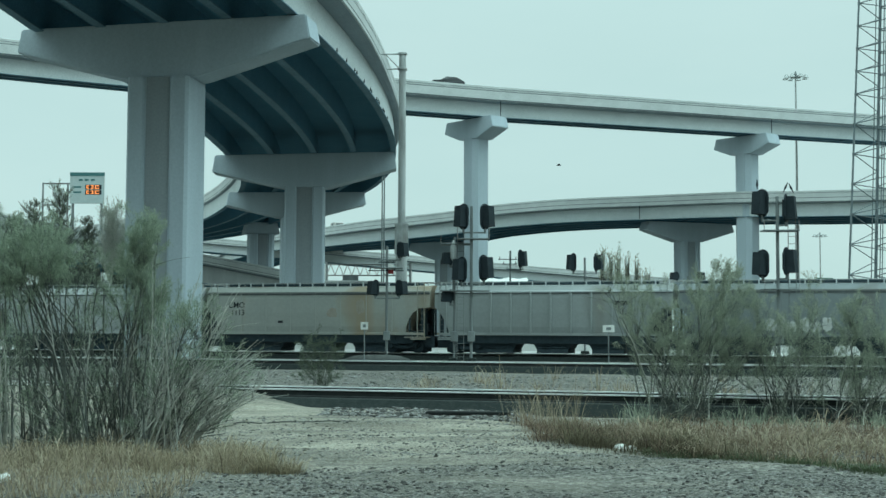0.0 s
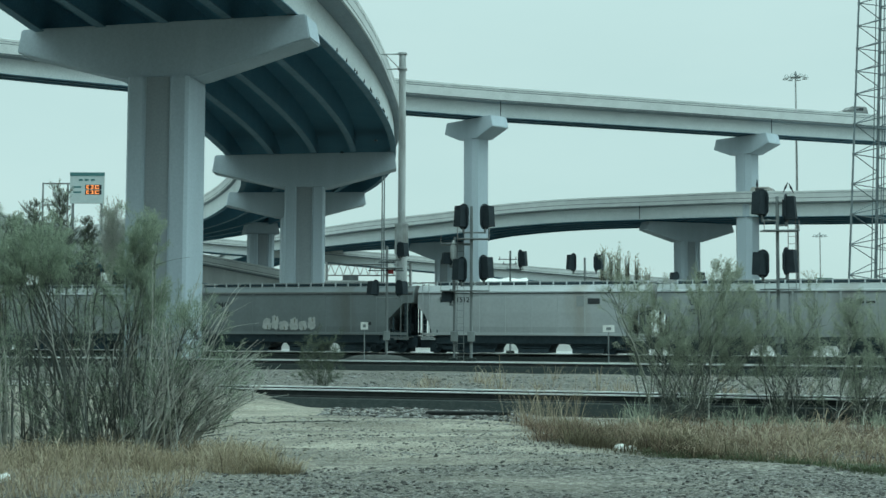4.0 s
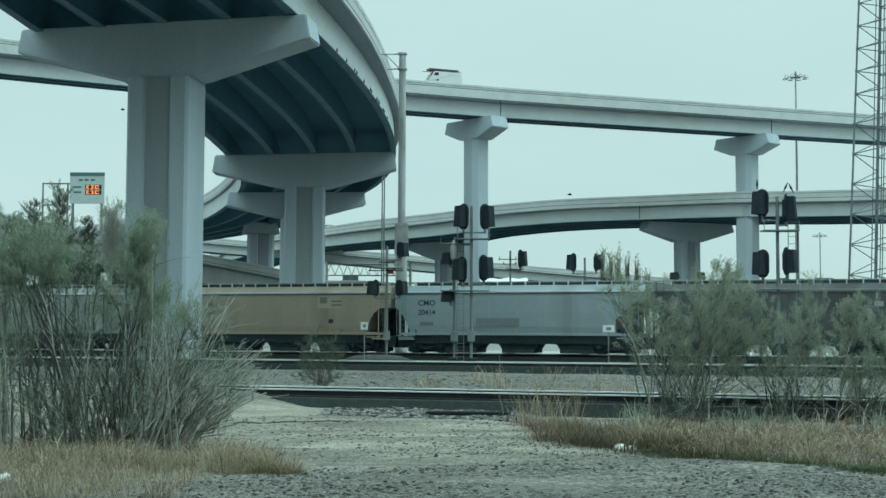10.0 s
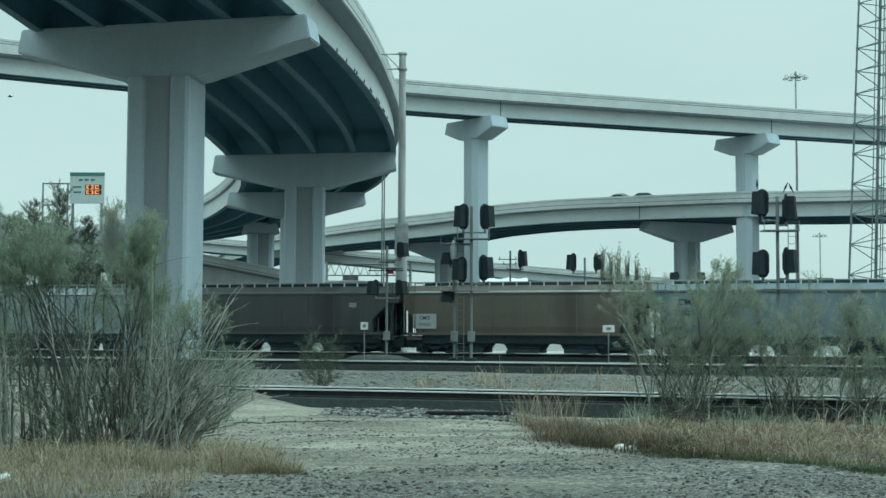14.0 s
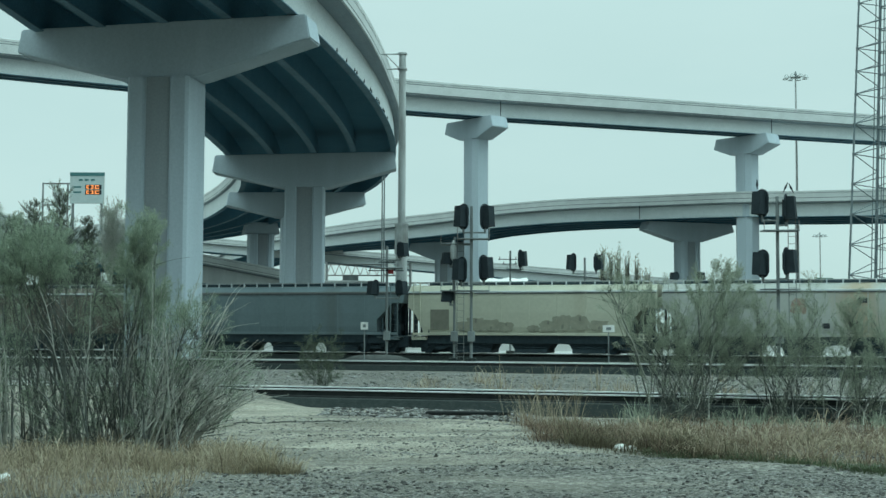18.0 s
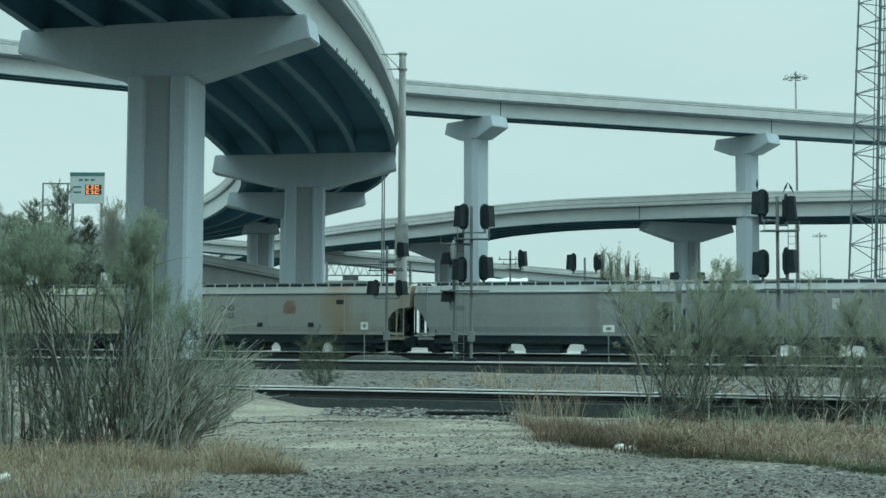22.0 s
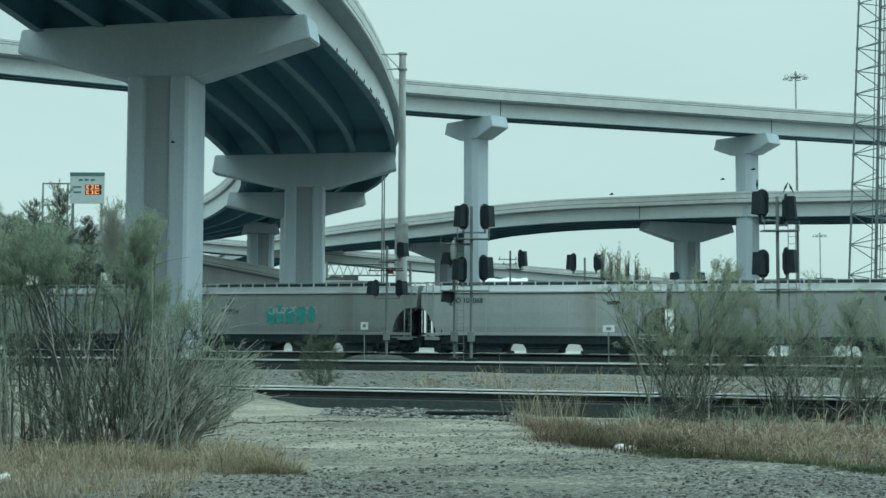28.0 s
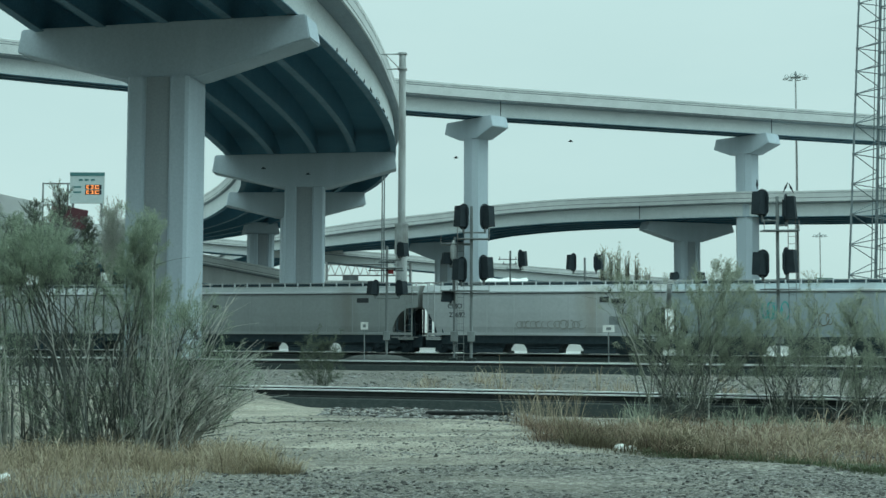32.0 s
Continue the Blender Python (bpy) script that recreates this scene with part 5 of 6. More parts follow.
# ---- plants ----
def make_shrub(name, x, y, label, seed, clumps, leaf_mat, base=0.3, bare=0.2, thick=0.017, sweeps=(), poles=()):
    """Dark stems rising from one base into clumps of feathery fronds.
    clumps: centre x and z, half width and height, fronds, leafiness; sweeps, poles: tips of long pale or dark stems."""
    rnd = random.Random(seed)
    t = thing(name, label, "shrub", pose(x, y, ground_z(x, y) - 0.05))
    live, dead, fronds = Build(), Build(), []

    def limb(tb, a, b, r0, r1, bow, n=6):
        mid = a.lerp(b, 0.5) + Vector((rnd.gauss(0, bow) - 0.25 * (b.x - a.x), rnd.gauss(0, bow), bow * 0.6))
        pts = [a * (1 - k) ** 2 + mid * (2 * k * (1 - k)) + b * (k * k) + Vector((rnd.gauss(0, 0.012), rnd.gauss(0, 0.012), 0)) * (0 < k < 1) for k in [i / n for i in range(n + 1)]]
        for i in range(n):
            tb.tube(pts[i], pts[i + 1], r0 + (r1 - r0) * i / n, r0 + (r1 - r0) * (i + 1) / n, 5 if r0 > 0.008 else 3, cap=False)
        return pts

    for cx, cz, rx, rz, count, leafy in clumps:
        c = Vector((cx, rnd.gauss(0, 0.12), cz))
        forks = []
        for s in range(max(3, count // 6) if leafy else count):
            a = Vector((rnd.gauss(0.15 * cx, base), rnd.gauss(0, base * 0.7), 0))
            b = c + Vector((rnd.gauss(0, rx * 0.4), rnd.gauss(0, rx * 0.4), -rz * rnd.uniform(0.3, 1.0)))
            b.z = max(b.z, 0.2)
            is_dead = rnd.random() < bare or not leafy
            r0 = rnd.uniform(0.45, 1.0) * thick
            pts = limb(dead if is_dead else live, a, b, r0, r0 * 0.45, 0.09, 8)
            forks += pts[4:]
            for k in range(6 if is_dead else 3):
                q = pts[rnd.randint(2, 7)]
                e = q + Vector((rnd.gauss(0.12 * cx, 0.25), rnd.gauss(0, 0.2), rnd.uniform(0.1, 0.55)))
                limb(dead if rnd.random() < 0.6 else live, q, e, 0.006, 0.002, 0.03, 4)
        for s in range(count if leafy else 0):
            while True:
                o = Vector((rnd.uniform(-1, 1), rnd.uniform(-1, 1), rnd.uniform(-1, 1)))
                if o.length < 1:
                    break
            o *= 1.0 + 0.7 * rnd.random() ** 2
            q = c + Vector((o.x * rx, o.y * rx * 0.9, o.z * rz))
            q.z = max(q.z, 0.12)
            d = Vector((o.x * 0.5 + 0.12 * cx + rnd.gauss(0, 0.25), o.y * 0.5 + rnd.gauss(0, 0.25), 0.75 + 0.3 * o.z)).normalized()
            ln = rnd.uniform(0.55, 1.05) * min(0.5, rz * 1.1)
            root = q - d * ln * 0.5
            tip = root + d * ln
            pts = limb(live, root, tip, 0.003, 0.0012, 0.03, 3)
            f = min(forks, key=lambda w: (w - root).length)
            limb(live, f, root, 0.004, 0.003, 0.03, 3)
            fronds.append((pts[0], pts[-1], ln * leafy))
            for k in range(3):
                w = pts[1].lerp(pts[2], rnd.random())
                e = w + (d + Vector((rnd.gauss(0, 0.4), rnd.gauss(0, 0.4), rnd.gauss(0, 0.2)))).normalized() * ln * 0.55
                live.tube(w, e, 0.002, 0.001, 3, cap=False)
                fronds.append((w, e, ln * 0.5 * leafy))
    for tips, tb, r in ((sweeps, dead, 0.013), (poles, live, 0.019)):
        for ex, ez in tips:
            a = Vector((rnd.gauss(0.25 * ex, 0.12), rnd.gauss(-0.1, 0.15), 0))
            pts = limb(tb, a, Vector((ex, rnd.gauss(-0.25, 0.15), ez)), r, r * 0.35, 0.1, 10)
            for k in range(5):
                q = pts[rnd.randint(4, 9)]
                e = q + Vector((rnd.gauss(0.2 * ex, 0.12), rnd.gauss(0, 0.12), rnd.uniform(0.12, 0.5)))
                limb(tb, q, e, 0.006, 0.002, 0.04, 5)
    part("branchwork", live, STEM, t, "slender dark stems")["kind"] = "stuff"
    part("dead_branchwork", dead, STEM_PALE, t, "pale leafless stems")["kind"] = "stuff"
    gen = np.random.default_rng(seed)
    n = np.array([int(330 * w[2]) for w in fronds])
    q, e = (np.repeat(np.array([w[i] for w in fronds]), n, 0) for i in (0, 1))
    k = gen.uniform(0.08, 1.04, (len(q), 1))
    d = e - q
    d /= np.linalg.norm(d, axis=1, keepdims=True)
    g = q + (e - q) * k + gen.normal(0, 0.032, q.shape) * (1.3 - k)
    ld = d + gen.normal(0, 0.5, q.shape)
    ld *= gen.uniform(0.02, 0.05, (len(q), 1)) / np.linalg.norm(ld, axis=1, keepdims=True)
    sd = np.cross(ld, gen.normal(0, 1, q.shape))
    sd *= gen.uniform(0.0016, 0.004, (len(q), 1)) / np.linalg.norm(sd, axis=1, keepdims=True)
    vs = np.stack([g - sd * 0.3, g + ld * 0.5 + sd, g + ld, g + ld * 0.5 - sd], 1).reshape(-1, 3)
    me = bpy.data.meshes.new("foliage")
    me.from_pydata(vs.tolist(), [], np.arange(len(vs)).reshape(-1, 4).tolist())
    me.materials.append(leaf_mat)
    ob = new("foliage", me)
    ob.parent = t
    ob["kind"] = "stuff"
    return t


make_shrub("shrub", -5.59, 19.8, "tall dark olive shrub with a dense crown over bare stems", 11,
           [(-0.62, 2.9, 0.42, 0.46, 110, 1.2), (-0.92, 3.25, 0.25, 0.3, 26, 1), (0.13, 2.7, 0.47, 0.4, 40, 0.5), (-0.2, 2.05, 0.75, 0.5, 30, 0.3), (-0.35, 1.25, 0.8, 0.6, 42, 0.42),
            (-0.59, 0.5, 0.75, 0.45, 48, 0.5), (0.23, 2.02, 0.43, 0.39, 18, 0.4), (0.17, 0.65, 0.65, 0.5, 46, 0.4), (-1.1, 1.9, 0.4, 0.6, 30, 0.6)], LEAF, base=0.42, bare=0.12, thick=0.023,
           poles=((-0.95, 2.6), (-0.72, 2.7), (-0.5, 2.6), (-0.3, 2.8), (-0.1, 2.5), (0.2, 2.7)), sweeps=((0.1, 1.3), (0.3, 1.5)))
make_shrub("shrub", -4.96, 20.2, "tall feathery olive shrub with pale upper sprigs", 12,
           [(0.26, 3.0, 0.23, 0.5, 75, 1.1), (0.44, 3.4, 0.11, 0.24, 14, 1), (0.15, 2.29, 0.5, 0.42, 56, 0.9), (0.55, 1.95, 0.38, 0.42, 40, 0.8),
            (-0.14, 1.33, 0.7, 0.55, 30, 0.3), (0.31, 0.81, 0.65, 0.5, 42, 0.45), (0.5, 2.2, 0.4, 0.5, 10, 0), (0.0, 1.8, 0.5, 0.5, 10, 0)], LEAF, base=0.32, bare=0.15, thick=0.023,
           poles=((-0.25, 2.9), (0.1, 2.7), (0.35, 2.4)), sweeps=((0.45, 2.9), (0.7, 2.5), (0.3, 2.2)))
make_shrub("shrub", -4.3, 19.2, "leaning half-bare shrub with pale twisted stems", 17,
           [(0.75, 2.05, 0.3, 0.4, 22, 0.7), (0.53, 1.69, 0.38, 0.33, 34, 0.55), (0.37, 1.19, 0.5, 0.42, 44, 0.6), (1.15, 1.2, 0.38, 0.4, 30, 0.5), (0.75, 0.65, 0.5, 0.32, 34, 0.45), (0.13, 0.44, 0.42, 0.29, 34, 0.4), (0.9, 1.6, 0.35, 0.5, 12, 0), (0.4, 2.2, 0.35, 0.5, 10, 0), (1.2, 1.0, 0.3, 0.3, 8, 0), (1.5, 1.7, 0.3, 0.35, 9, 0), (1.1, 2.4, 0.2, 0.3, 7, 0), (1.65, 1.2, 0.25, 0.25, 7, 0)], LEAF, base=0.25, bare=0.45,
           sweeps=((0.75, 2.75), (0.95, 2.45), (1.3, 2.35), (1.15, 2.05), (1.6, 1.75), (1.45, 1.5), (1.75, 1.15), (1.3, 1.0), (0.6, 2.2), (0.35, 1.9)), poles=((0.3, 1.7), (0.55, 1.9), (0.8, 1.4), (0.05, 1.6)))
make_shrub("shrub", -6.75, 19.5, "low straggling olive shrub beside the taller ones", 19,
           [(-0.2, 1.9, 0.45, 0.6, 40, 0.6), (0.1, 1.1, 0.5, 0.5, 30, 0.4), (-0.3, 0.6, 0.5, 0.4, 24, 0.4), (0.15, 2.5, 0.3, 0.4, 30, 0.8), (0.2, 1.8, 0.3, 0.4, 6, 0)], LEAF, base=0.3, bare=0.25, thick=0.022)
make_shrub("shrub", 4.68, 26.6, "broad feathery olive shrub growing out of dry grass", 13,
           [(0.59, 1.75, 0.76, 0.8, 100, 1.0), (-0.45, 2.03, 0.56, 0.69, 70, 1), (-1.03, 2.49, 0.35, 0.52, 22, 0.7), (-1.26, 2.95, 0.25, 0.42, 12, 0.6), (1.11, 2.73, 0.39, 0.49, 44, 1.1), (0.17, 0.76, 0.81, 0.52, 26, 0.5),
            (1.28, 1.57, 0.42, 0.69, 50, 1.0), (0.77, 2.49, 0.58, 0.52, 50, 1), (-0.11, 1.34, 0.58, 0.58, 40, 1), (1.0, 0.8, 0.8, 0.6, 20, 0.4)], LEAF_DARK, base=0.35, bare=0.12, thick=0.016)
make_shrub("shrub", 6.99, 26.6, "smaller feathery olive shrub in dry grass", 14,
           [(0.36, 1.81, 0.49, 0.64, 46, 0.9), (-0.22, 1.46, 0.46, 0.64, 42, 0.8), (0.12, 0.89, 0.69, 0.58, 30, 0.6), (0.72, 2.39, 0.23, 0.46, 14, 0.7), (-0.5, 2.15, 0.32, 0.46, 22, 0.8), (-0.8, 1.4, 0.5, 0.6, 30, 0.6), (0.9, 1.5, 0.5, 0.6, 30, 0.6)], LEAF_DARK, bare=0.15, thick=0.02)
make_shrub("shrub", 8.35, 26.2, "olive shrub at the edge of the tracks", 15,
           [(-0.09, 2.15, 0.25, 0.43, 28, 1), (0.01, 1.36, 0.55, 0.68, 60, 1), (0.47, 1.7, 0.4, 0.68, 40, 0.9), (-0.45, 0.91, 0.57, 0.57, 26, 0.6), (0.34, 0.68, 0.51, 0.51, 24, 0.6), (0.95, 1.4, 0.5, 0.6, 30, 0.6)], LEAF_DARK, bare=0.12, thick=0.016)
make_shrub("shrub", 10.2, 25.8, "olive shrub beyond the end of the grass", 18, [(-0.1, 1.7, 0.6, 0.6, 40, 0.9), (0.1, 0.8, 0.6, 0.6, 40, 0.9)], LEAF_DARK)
make_shrub("shrub", -3.8, 40.2, "small dark shrub between the tracks", 16, [(0, 0.5, 0.5, 0.45, 56, 0.8), (-0.3, 1.15, 0.35, 0.45, 34, 0.7), (0.35, 1.1, 0.35, 0.45, 30, 0.7)], LEAF_DEEP, base=0.2, bare=0.0)


def make_grass(name, region, count, h0, h1, mat, label, seed, clump=0.12, droop=1.4, low=0.55, wide=1.0):
    """Fountain-shaped tufts of curved blades; region turns a random pair into a place and a size."""
    rnd = random.Random(seed)
    b = Build()
    for c in range(count):
        x, y, k = region(rnd.random(), rnd.random(), rnd)
        size = k * (0.45 + 1.1 * rnd.random() ** 1.5)
        for _ in range(rnd.randint(14, 40)):
            a = rnd.uniform(0, 2 * math.pi)
            r = abs(rnd.gauss(0, clump))
            px, py = x + math.cos(a) * r, y + math.sin(a) * r
            h = rnd.uniform(h0, h1) * size
            l = h * rnd.uniform(0.25, droop)
            a += rnd.gauss(0, 0.5)
            dx, dy = math.cos(a) * l, math.sin(a) * l
            w = rnd.uniform(0.002, 0.0055) * wide
            wx, wy = -math.sin(a) * w, math.cos(a) * w
            z = ground_z(px, py) - 0.02
            tip = rnd.uniform(low, 1.15)
            vs = []
            for o, q, f in ((0.0, 0.0, 1.0), (0.3, 0.6, 0.9), (0.68, 0.92 * (0.5 + 0.5 * tip), 0.6), (1.0, tip * 0.92, 0.15)):
                vs += [(px + dx * o - wx * f, py + dy * o - wy * f, z + h * q), (px + dx * o + wx * f, py + dy * o + wy * f, z + h * q)]
            b.add(vs, [(0, 1, 3, 2), (2, 3, 5, 4), (4, 5, 7, 6)])
    return alone(name, b, mat, label, "grass", kind="stuff")


def left_bank(a, b, rnd):
    x = -9.0 + 7.1 * a
    edge = 15.4 + 0.35 * max(0.0, x + 5.5) + 0.3 * math.sin(x * 2.1)
    far = 19.9 if x < -3.3 else 19.9 - 2.6 * (x + 3.3)
    return x, edge + (max(far, edge + 0.3) - edge) * b, 0.7 + 0.5 * b


def right_bank(a, b, rnd):
    x = 1.5 + 10.0 * a
    lo = max(21.6 - 0.95 * (x - 1.5), 17.6 - 0.1 * (x - 5.5)) + 0.35 * math.sin(x * 3)
    lo += 0.7 * noise.noise((x * 1.3, 2.0, 7.0))
    hi = 25.3 - 0.2 * (x - 1.4)
    return x, lo + (hi - lo) * b, 0.75 + 0.35 * math.sin(x * 1.7) * math.sin(b * 5 + x)


def left_tuft(a, b, rnd):
    return 1.5 + 1.1 * a, 25.0 + 2.4 * b, 0.6 + 0.5 * rnd.random()


def green_strip(a, b, rnd):
    x = 3.0 + 5.0 * a
    return x, max(21.0 - 0.95 * (x - 1.5), 17.0 - 0.1 * (x - 5.5)) - 0.1 + 0.8 * b, 1.0


def dark_bank(a, b, rnd):
    x = 2.0 + 2.6 * a
    return x, 21.4 - 0.95 * (x - 1.5) + (4.0 + 0.4 * (x - 2)) * b * b, 0.8 + 0.3 * math.sin(x * 4)


def pale_bank(a, b, rnd):
    x = 3.2 + 7.5 * a
    lo = max(20.9 - 0.95 * (x - 1.5), 17.3 - 0.1 * (x - 5.5))
    return x, lo + 0.6 + 3.6 * b, 0.7 + 0.45 * math.sin(x * 2.3) * math.sin(b * 4 + 1.7 * x)


def left_fringe(a, b, rnd):
    x = -8.0 + 5.4 * a
    return x, 16.0 + 3.2 * b + 0.3 * max(0.0, x + 5.5), 0.6 + 0.5 * abs(math.sin(x * 2.9 + 3 * b))


make_grass("dry_grass", left_bank, 380, 0.08, 0.3, STRAW, "straw-coloured dry grass at the foot of the shrubs", 21)
make_grass("pale_grass", left_fringe, 280, 0.1, 0.3, PALE_STRAW, "taller bleached straw around the shrub stems", 26, clump=0.24, droop=1.5, low=0.2, wide=1.6)
make_grass("dry_grass", right_bank, 420, 0.1, 0.36, RUSSET, "russet dry grass along the track bank", 22, clump=0.22, droop=2.2, low=0.1, wide=1.5)
make_grass("dry_grass", dark_bank, 260, 0.12, 0.42, DULL_GRASS, "matted dull brown weeds on the bank", 27, clump=0.24, droop=1.8, low=0.15)
def near_left(a, b, rnd):
    x = -5.6 + 2.6 * a
    return x, 13.3 + 2.6 * b + 0.35 * max(0.0, x + 5.0), 0.5 + 0.6 * rnd.random()


def track_weeds(a, b, rnd):
    x = 3.6 + 8.4 * a
    return x, 25.4 - 0.2 * (x - 3.6) + 1.6 * b, 0.6 + 0.5 * math.sin(2.3 * x)


def between_tufts(a, b, rnd):
    x = -1.0 + 12.0 * a
    return x, 33.5 - 0.316 * (x + 3.5) + 20.0 * b * b, 0.5 + 0.7 * rnd.random()


make_grass("pale_grass", between_tufts, 46, 0.15, 0.7, PALE_STRAW, "thin straw tufts in the ballast between the tracks", 30, clump=0.3, droop=1.2, low=0.3, wide=2.0)
make_grass("pale_grass", near_left, 70, 0.1, 0.34, PALE_STRAW, "sparse straw tufts at the near edge of the gravel", 28, clump=0.2, droop=1.6, low=0.2, wide=1.3)
make_grass("green_weeds", track_weeds, 90, 0.12, 0.5, LEAF_DARK, "dark green weeds below the nearest track", 29, clump=0.25, droop=1.3, low=0.3, wide=1.6)
make_grass("dry_grass", left_tuft, 9, 0.3, 0.95, PALE_STRAW, "tall straw tuft at the corner of the grass bank", 24, clump=0.22)
make_grass("pale_grass", pale_bank, 230, 0.2, 0.46, PALE_STRAW, "pale arching straw stalks among the russet grass", 25, clump=0.14, droop=2.8, low=0.05, wide=2.0)
make_grass("green_grass", green_strip, 230, 0.04, 0.13, GREEN_GRASS, "low green grass at the edge of the gravel", 23)


# ---- loose stones ----
def make_stones(name, region, count, s0, s1, label, seed, mat):
    rnd = random.Random(seed)
    gold = (1 + 5 ** 0.5) / 2
    ico = [Vector(p).normalized() for p in [(-1, gold, 0), (1, gold, 0), (-1, -gold, 0), (1, -gold, 0), (0, -1, gold), (0, 1, gold), (0, -1, -gold), (0, 1, -gold), (gold, 0, -1), (gold, 0, 1), (-gold, 0, -1), (-gold, 0, 1)]]
    tri = [(0, 11, 5), (0, 5, 1), (0, 1, 7), (0, 7, 10), (0, 10, 11), (1, 5, 9), (5, 11, 4), (11, 10, 2), (10, 7, 6), (7, 1, 8), (3, 9, 4), (3, 4, 2), (3, 2, 6), (3, 6, 8), (3, 8, 9), (4, 9, 5), (2, 4, 11), (6, 2, 10), (8, 6, 7), (9, 8, 1)]
    gen = np.random.default_rng(seed)
    spots = np.array([region(rnd) for _ in range(count)])
    s = s0 + (s1 - s0) * gen.random(count) ** 5
    size = np.stack([s * gen.uniform(0.8, 1.5, count), s * gen.uniform(0.7, 1.2, count), s * gen.uniform(0.3, 0.65, count)], 1)
    p = np.array(ico)[None] * size[:, None] * gen.uniform(0.8, 1.2, (count, 12, 1))
    turn = gen.uniform(0, 6.3, (count, 1))
    base = np.array([ground_z(x, y) for x, y in spots]) + size[:, 2] * 0.3
    vs = np.stack([p[..., 0] * np.cos(turn) - p[..., 1] * np.sin(turn) + spots[:, :1], p[..., 0] * np.sin(turn) + p[..., 1] * np.cos(turn) + spots[:, 1:], p[..., 2] + base[:, None]], 2)
    fs = (np.array(tri)[None] + 12 * np.arange(count)[:, None, None]).reshape(-1, 3)
    b = bpy.data.meshes.new(name)
    b.from_pydata(vs.reshape(-1, 3).tolist(), [], fs.tolist())
    b.materials.append(mat)
    return alone(name, b, mat, label, "stones", kind="stuff")


DARK_STONE = island_material("dark_clods", [(0.03, 0.03, 0.028), (0.06, 0.058, 0.054), (0.10, 0.095, 0.09), (0.16, 0.155, 0.145)], 0.95)
PALE_STONE = island_material("pale_ballast_stone", [(0.07, 0.07, 0.068), (0.15, 0.148, 0.143), (0.24, 0.238, 0.23), (0.36, 0.355, 0.345)], 0.9)


def drift(x, y):
    return noise.noise((x * 0.3, y * 0.9, 5.0)) + 0.5 * noise.noise((x * 1.1, y * 2.6, 1.0)) + 0.25 * noise.noise((x * 3, y * 6, 8.0))


def lot(rnd):
    """Stones lie in drifts, thick at the near edge and thin on the worn dirt."""
    while True:
        y = 12.6 + 10.4 * rnd.random() ** 1.2
        x = rnd.uniform(-0.36, 0.37) * y
        if drift(x, y) > 0.05 + rnd.uniform(-0.5, 0.4) + (y - 15.8 - 0.5 * x) * 0.1:
            return x, y


def lot_far(rnd):
    y = 19.0 + 8.0 * rnd.random()
    return rnd.uniform(-4.5, 2.2), y


def track_edge(rnd):
    x = rnd.uniform(-2.6, 2.0)
    return x, NEAR_AT.y - 0.316 * (x - NEAR_AT.x) - rnd.uniform(0.75, 3.6)


def between(rnd):
    x = rnd.uniform(-10, 12)
    return x, NEAR_AT.y - 0.316 * (x - NEAR_AT.x) + rnd.uniform(3.0, 24.0)


make_stones("gravel", lot, 30000, 0.003, 0.021, "scattered grey gravel on the dirt lot", 31, STONE)
make_stones("gravel", lot, 19000, 0.003, 0.032, "dark clods and stones on the dirt lot", 32, DARK_STONE)
make_stones("gravel", lot, 7000, 0.004, 0.022, "pale chips on the dirt lot", 36, PALE_STONE)
make_stones("gravel", lot_far, 2500, 0.004, 0.03, "dark chips on the dirt crossing", 39, DARK_STONE)
make_stones("gravel", lot_far, 5000, 0.005, 0.035, "loose stones on the dirt crossing", 33, STONE)
make_stones("gravel", track_edge, 3400, 0.012, 0.06, "pale broken ballast beside the nearest track", 34, PALE_STONE)
make_stones("gravel", track_edge, 1500, 0.012, 0.07, "dark broken ballast beside the nearest track", 37, DARK_STONE)
make_stones("gravel", between, 3500, 0.01, 0.08, "pale ballast lumps between the tracks", 38, PALE_STONE)
make_stones("gravel", between, 7000, 0.008, 0.07, "loose ballast between the tracks", 35, STONE)
rk = Build()
for dx, dy, s in ((0, 0, 0.11), (0.16, -0.02, 0.08)):
    rk.loft([[(dx + s * k * math.cos(q) * (1 + 0.15 * math.sin(3 * q)), dy + s * 0.7 * k * math.sin(q), h * s) for q in np.linspace(0, 2 * math.pi, 10)[:-1]] for k, h in ((0.9, -0.3), (1.1, 0.2), (0.8, 0.6), (0.3, 0.85))])
alone("pale_rock", rk, SIGN_WHITE, "pale lump of rock at the edge of the grass", "rock", m=pose(2.76, 20.2, ground_z(2.76, 20.2)))
alone("pale_rock", rk, SIGN_WHITE, "pale lump of rock among the straw", "rock", m=pose(-5.25, 15.4, ground_z(-5.25, 15.4) + 0.03, 0, 0, 70))
pl = Build().box((-0.9, -0.12, -0.02), (0.9, 0.12, 0.06), 0.02)
alone("old_tie", pl, TIE, "dark old timber lying by the track", "timber", m=pose(0.55, 27.6, ground_z(0.55, 27.6) + 0.02, 0, 0, -4))
DARK_BALLAST = material("dark_gravel", (0.10, 0.105, 0.10), (0.055, 0.058, 0.057), 4.0, 0.95, bump=0.9, bump_scale=20, mottle=0.9)
# thin dark strand laid where a crack at the ledge holds shadow
cb = Build()
last = None
for i in range(27):
    x = -3.9 + 0.085 * i
    y = 24.4 + 0.18 * i / 10 + 0.05 * math.sin(i * 0.9)
    p = Vector((x, y, ground_z(x, y) + 0.012 + 0.012 * math.sin(i * 0.7)))
    if last is not None:
        cb.tube(last, p, 0.009, sides=6)
    last = p
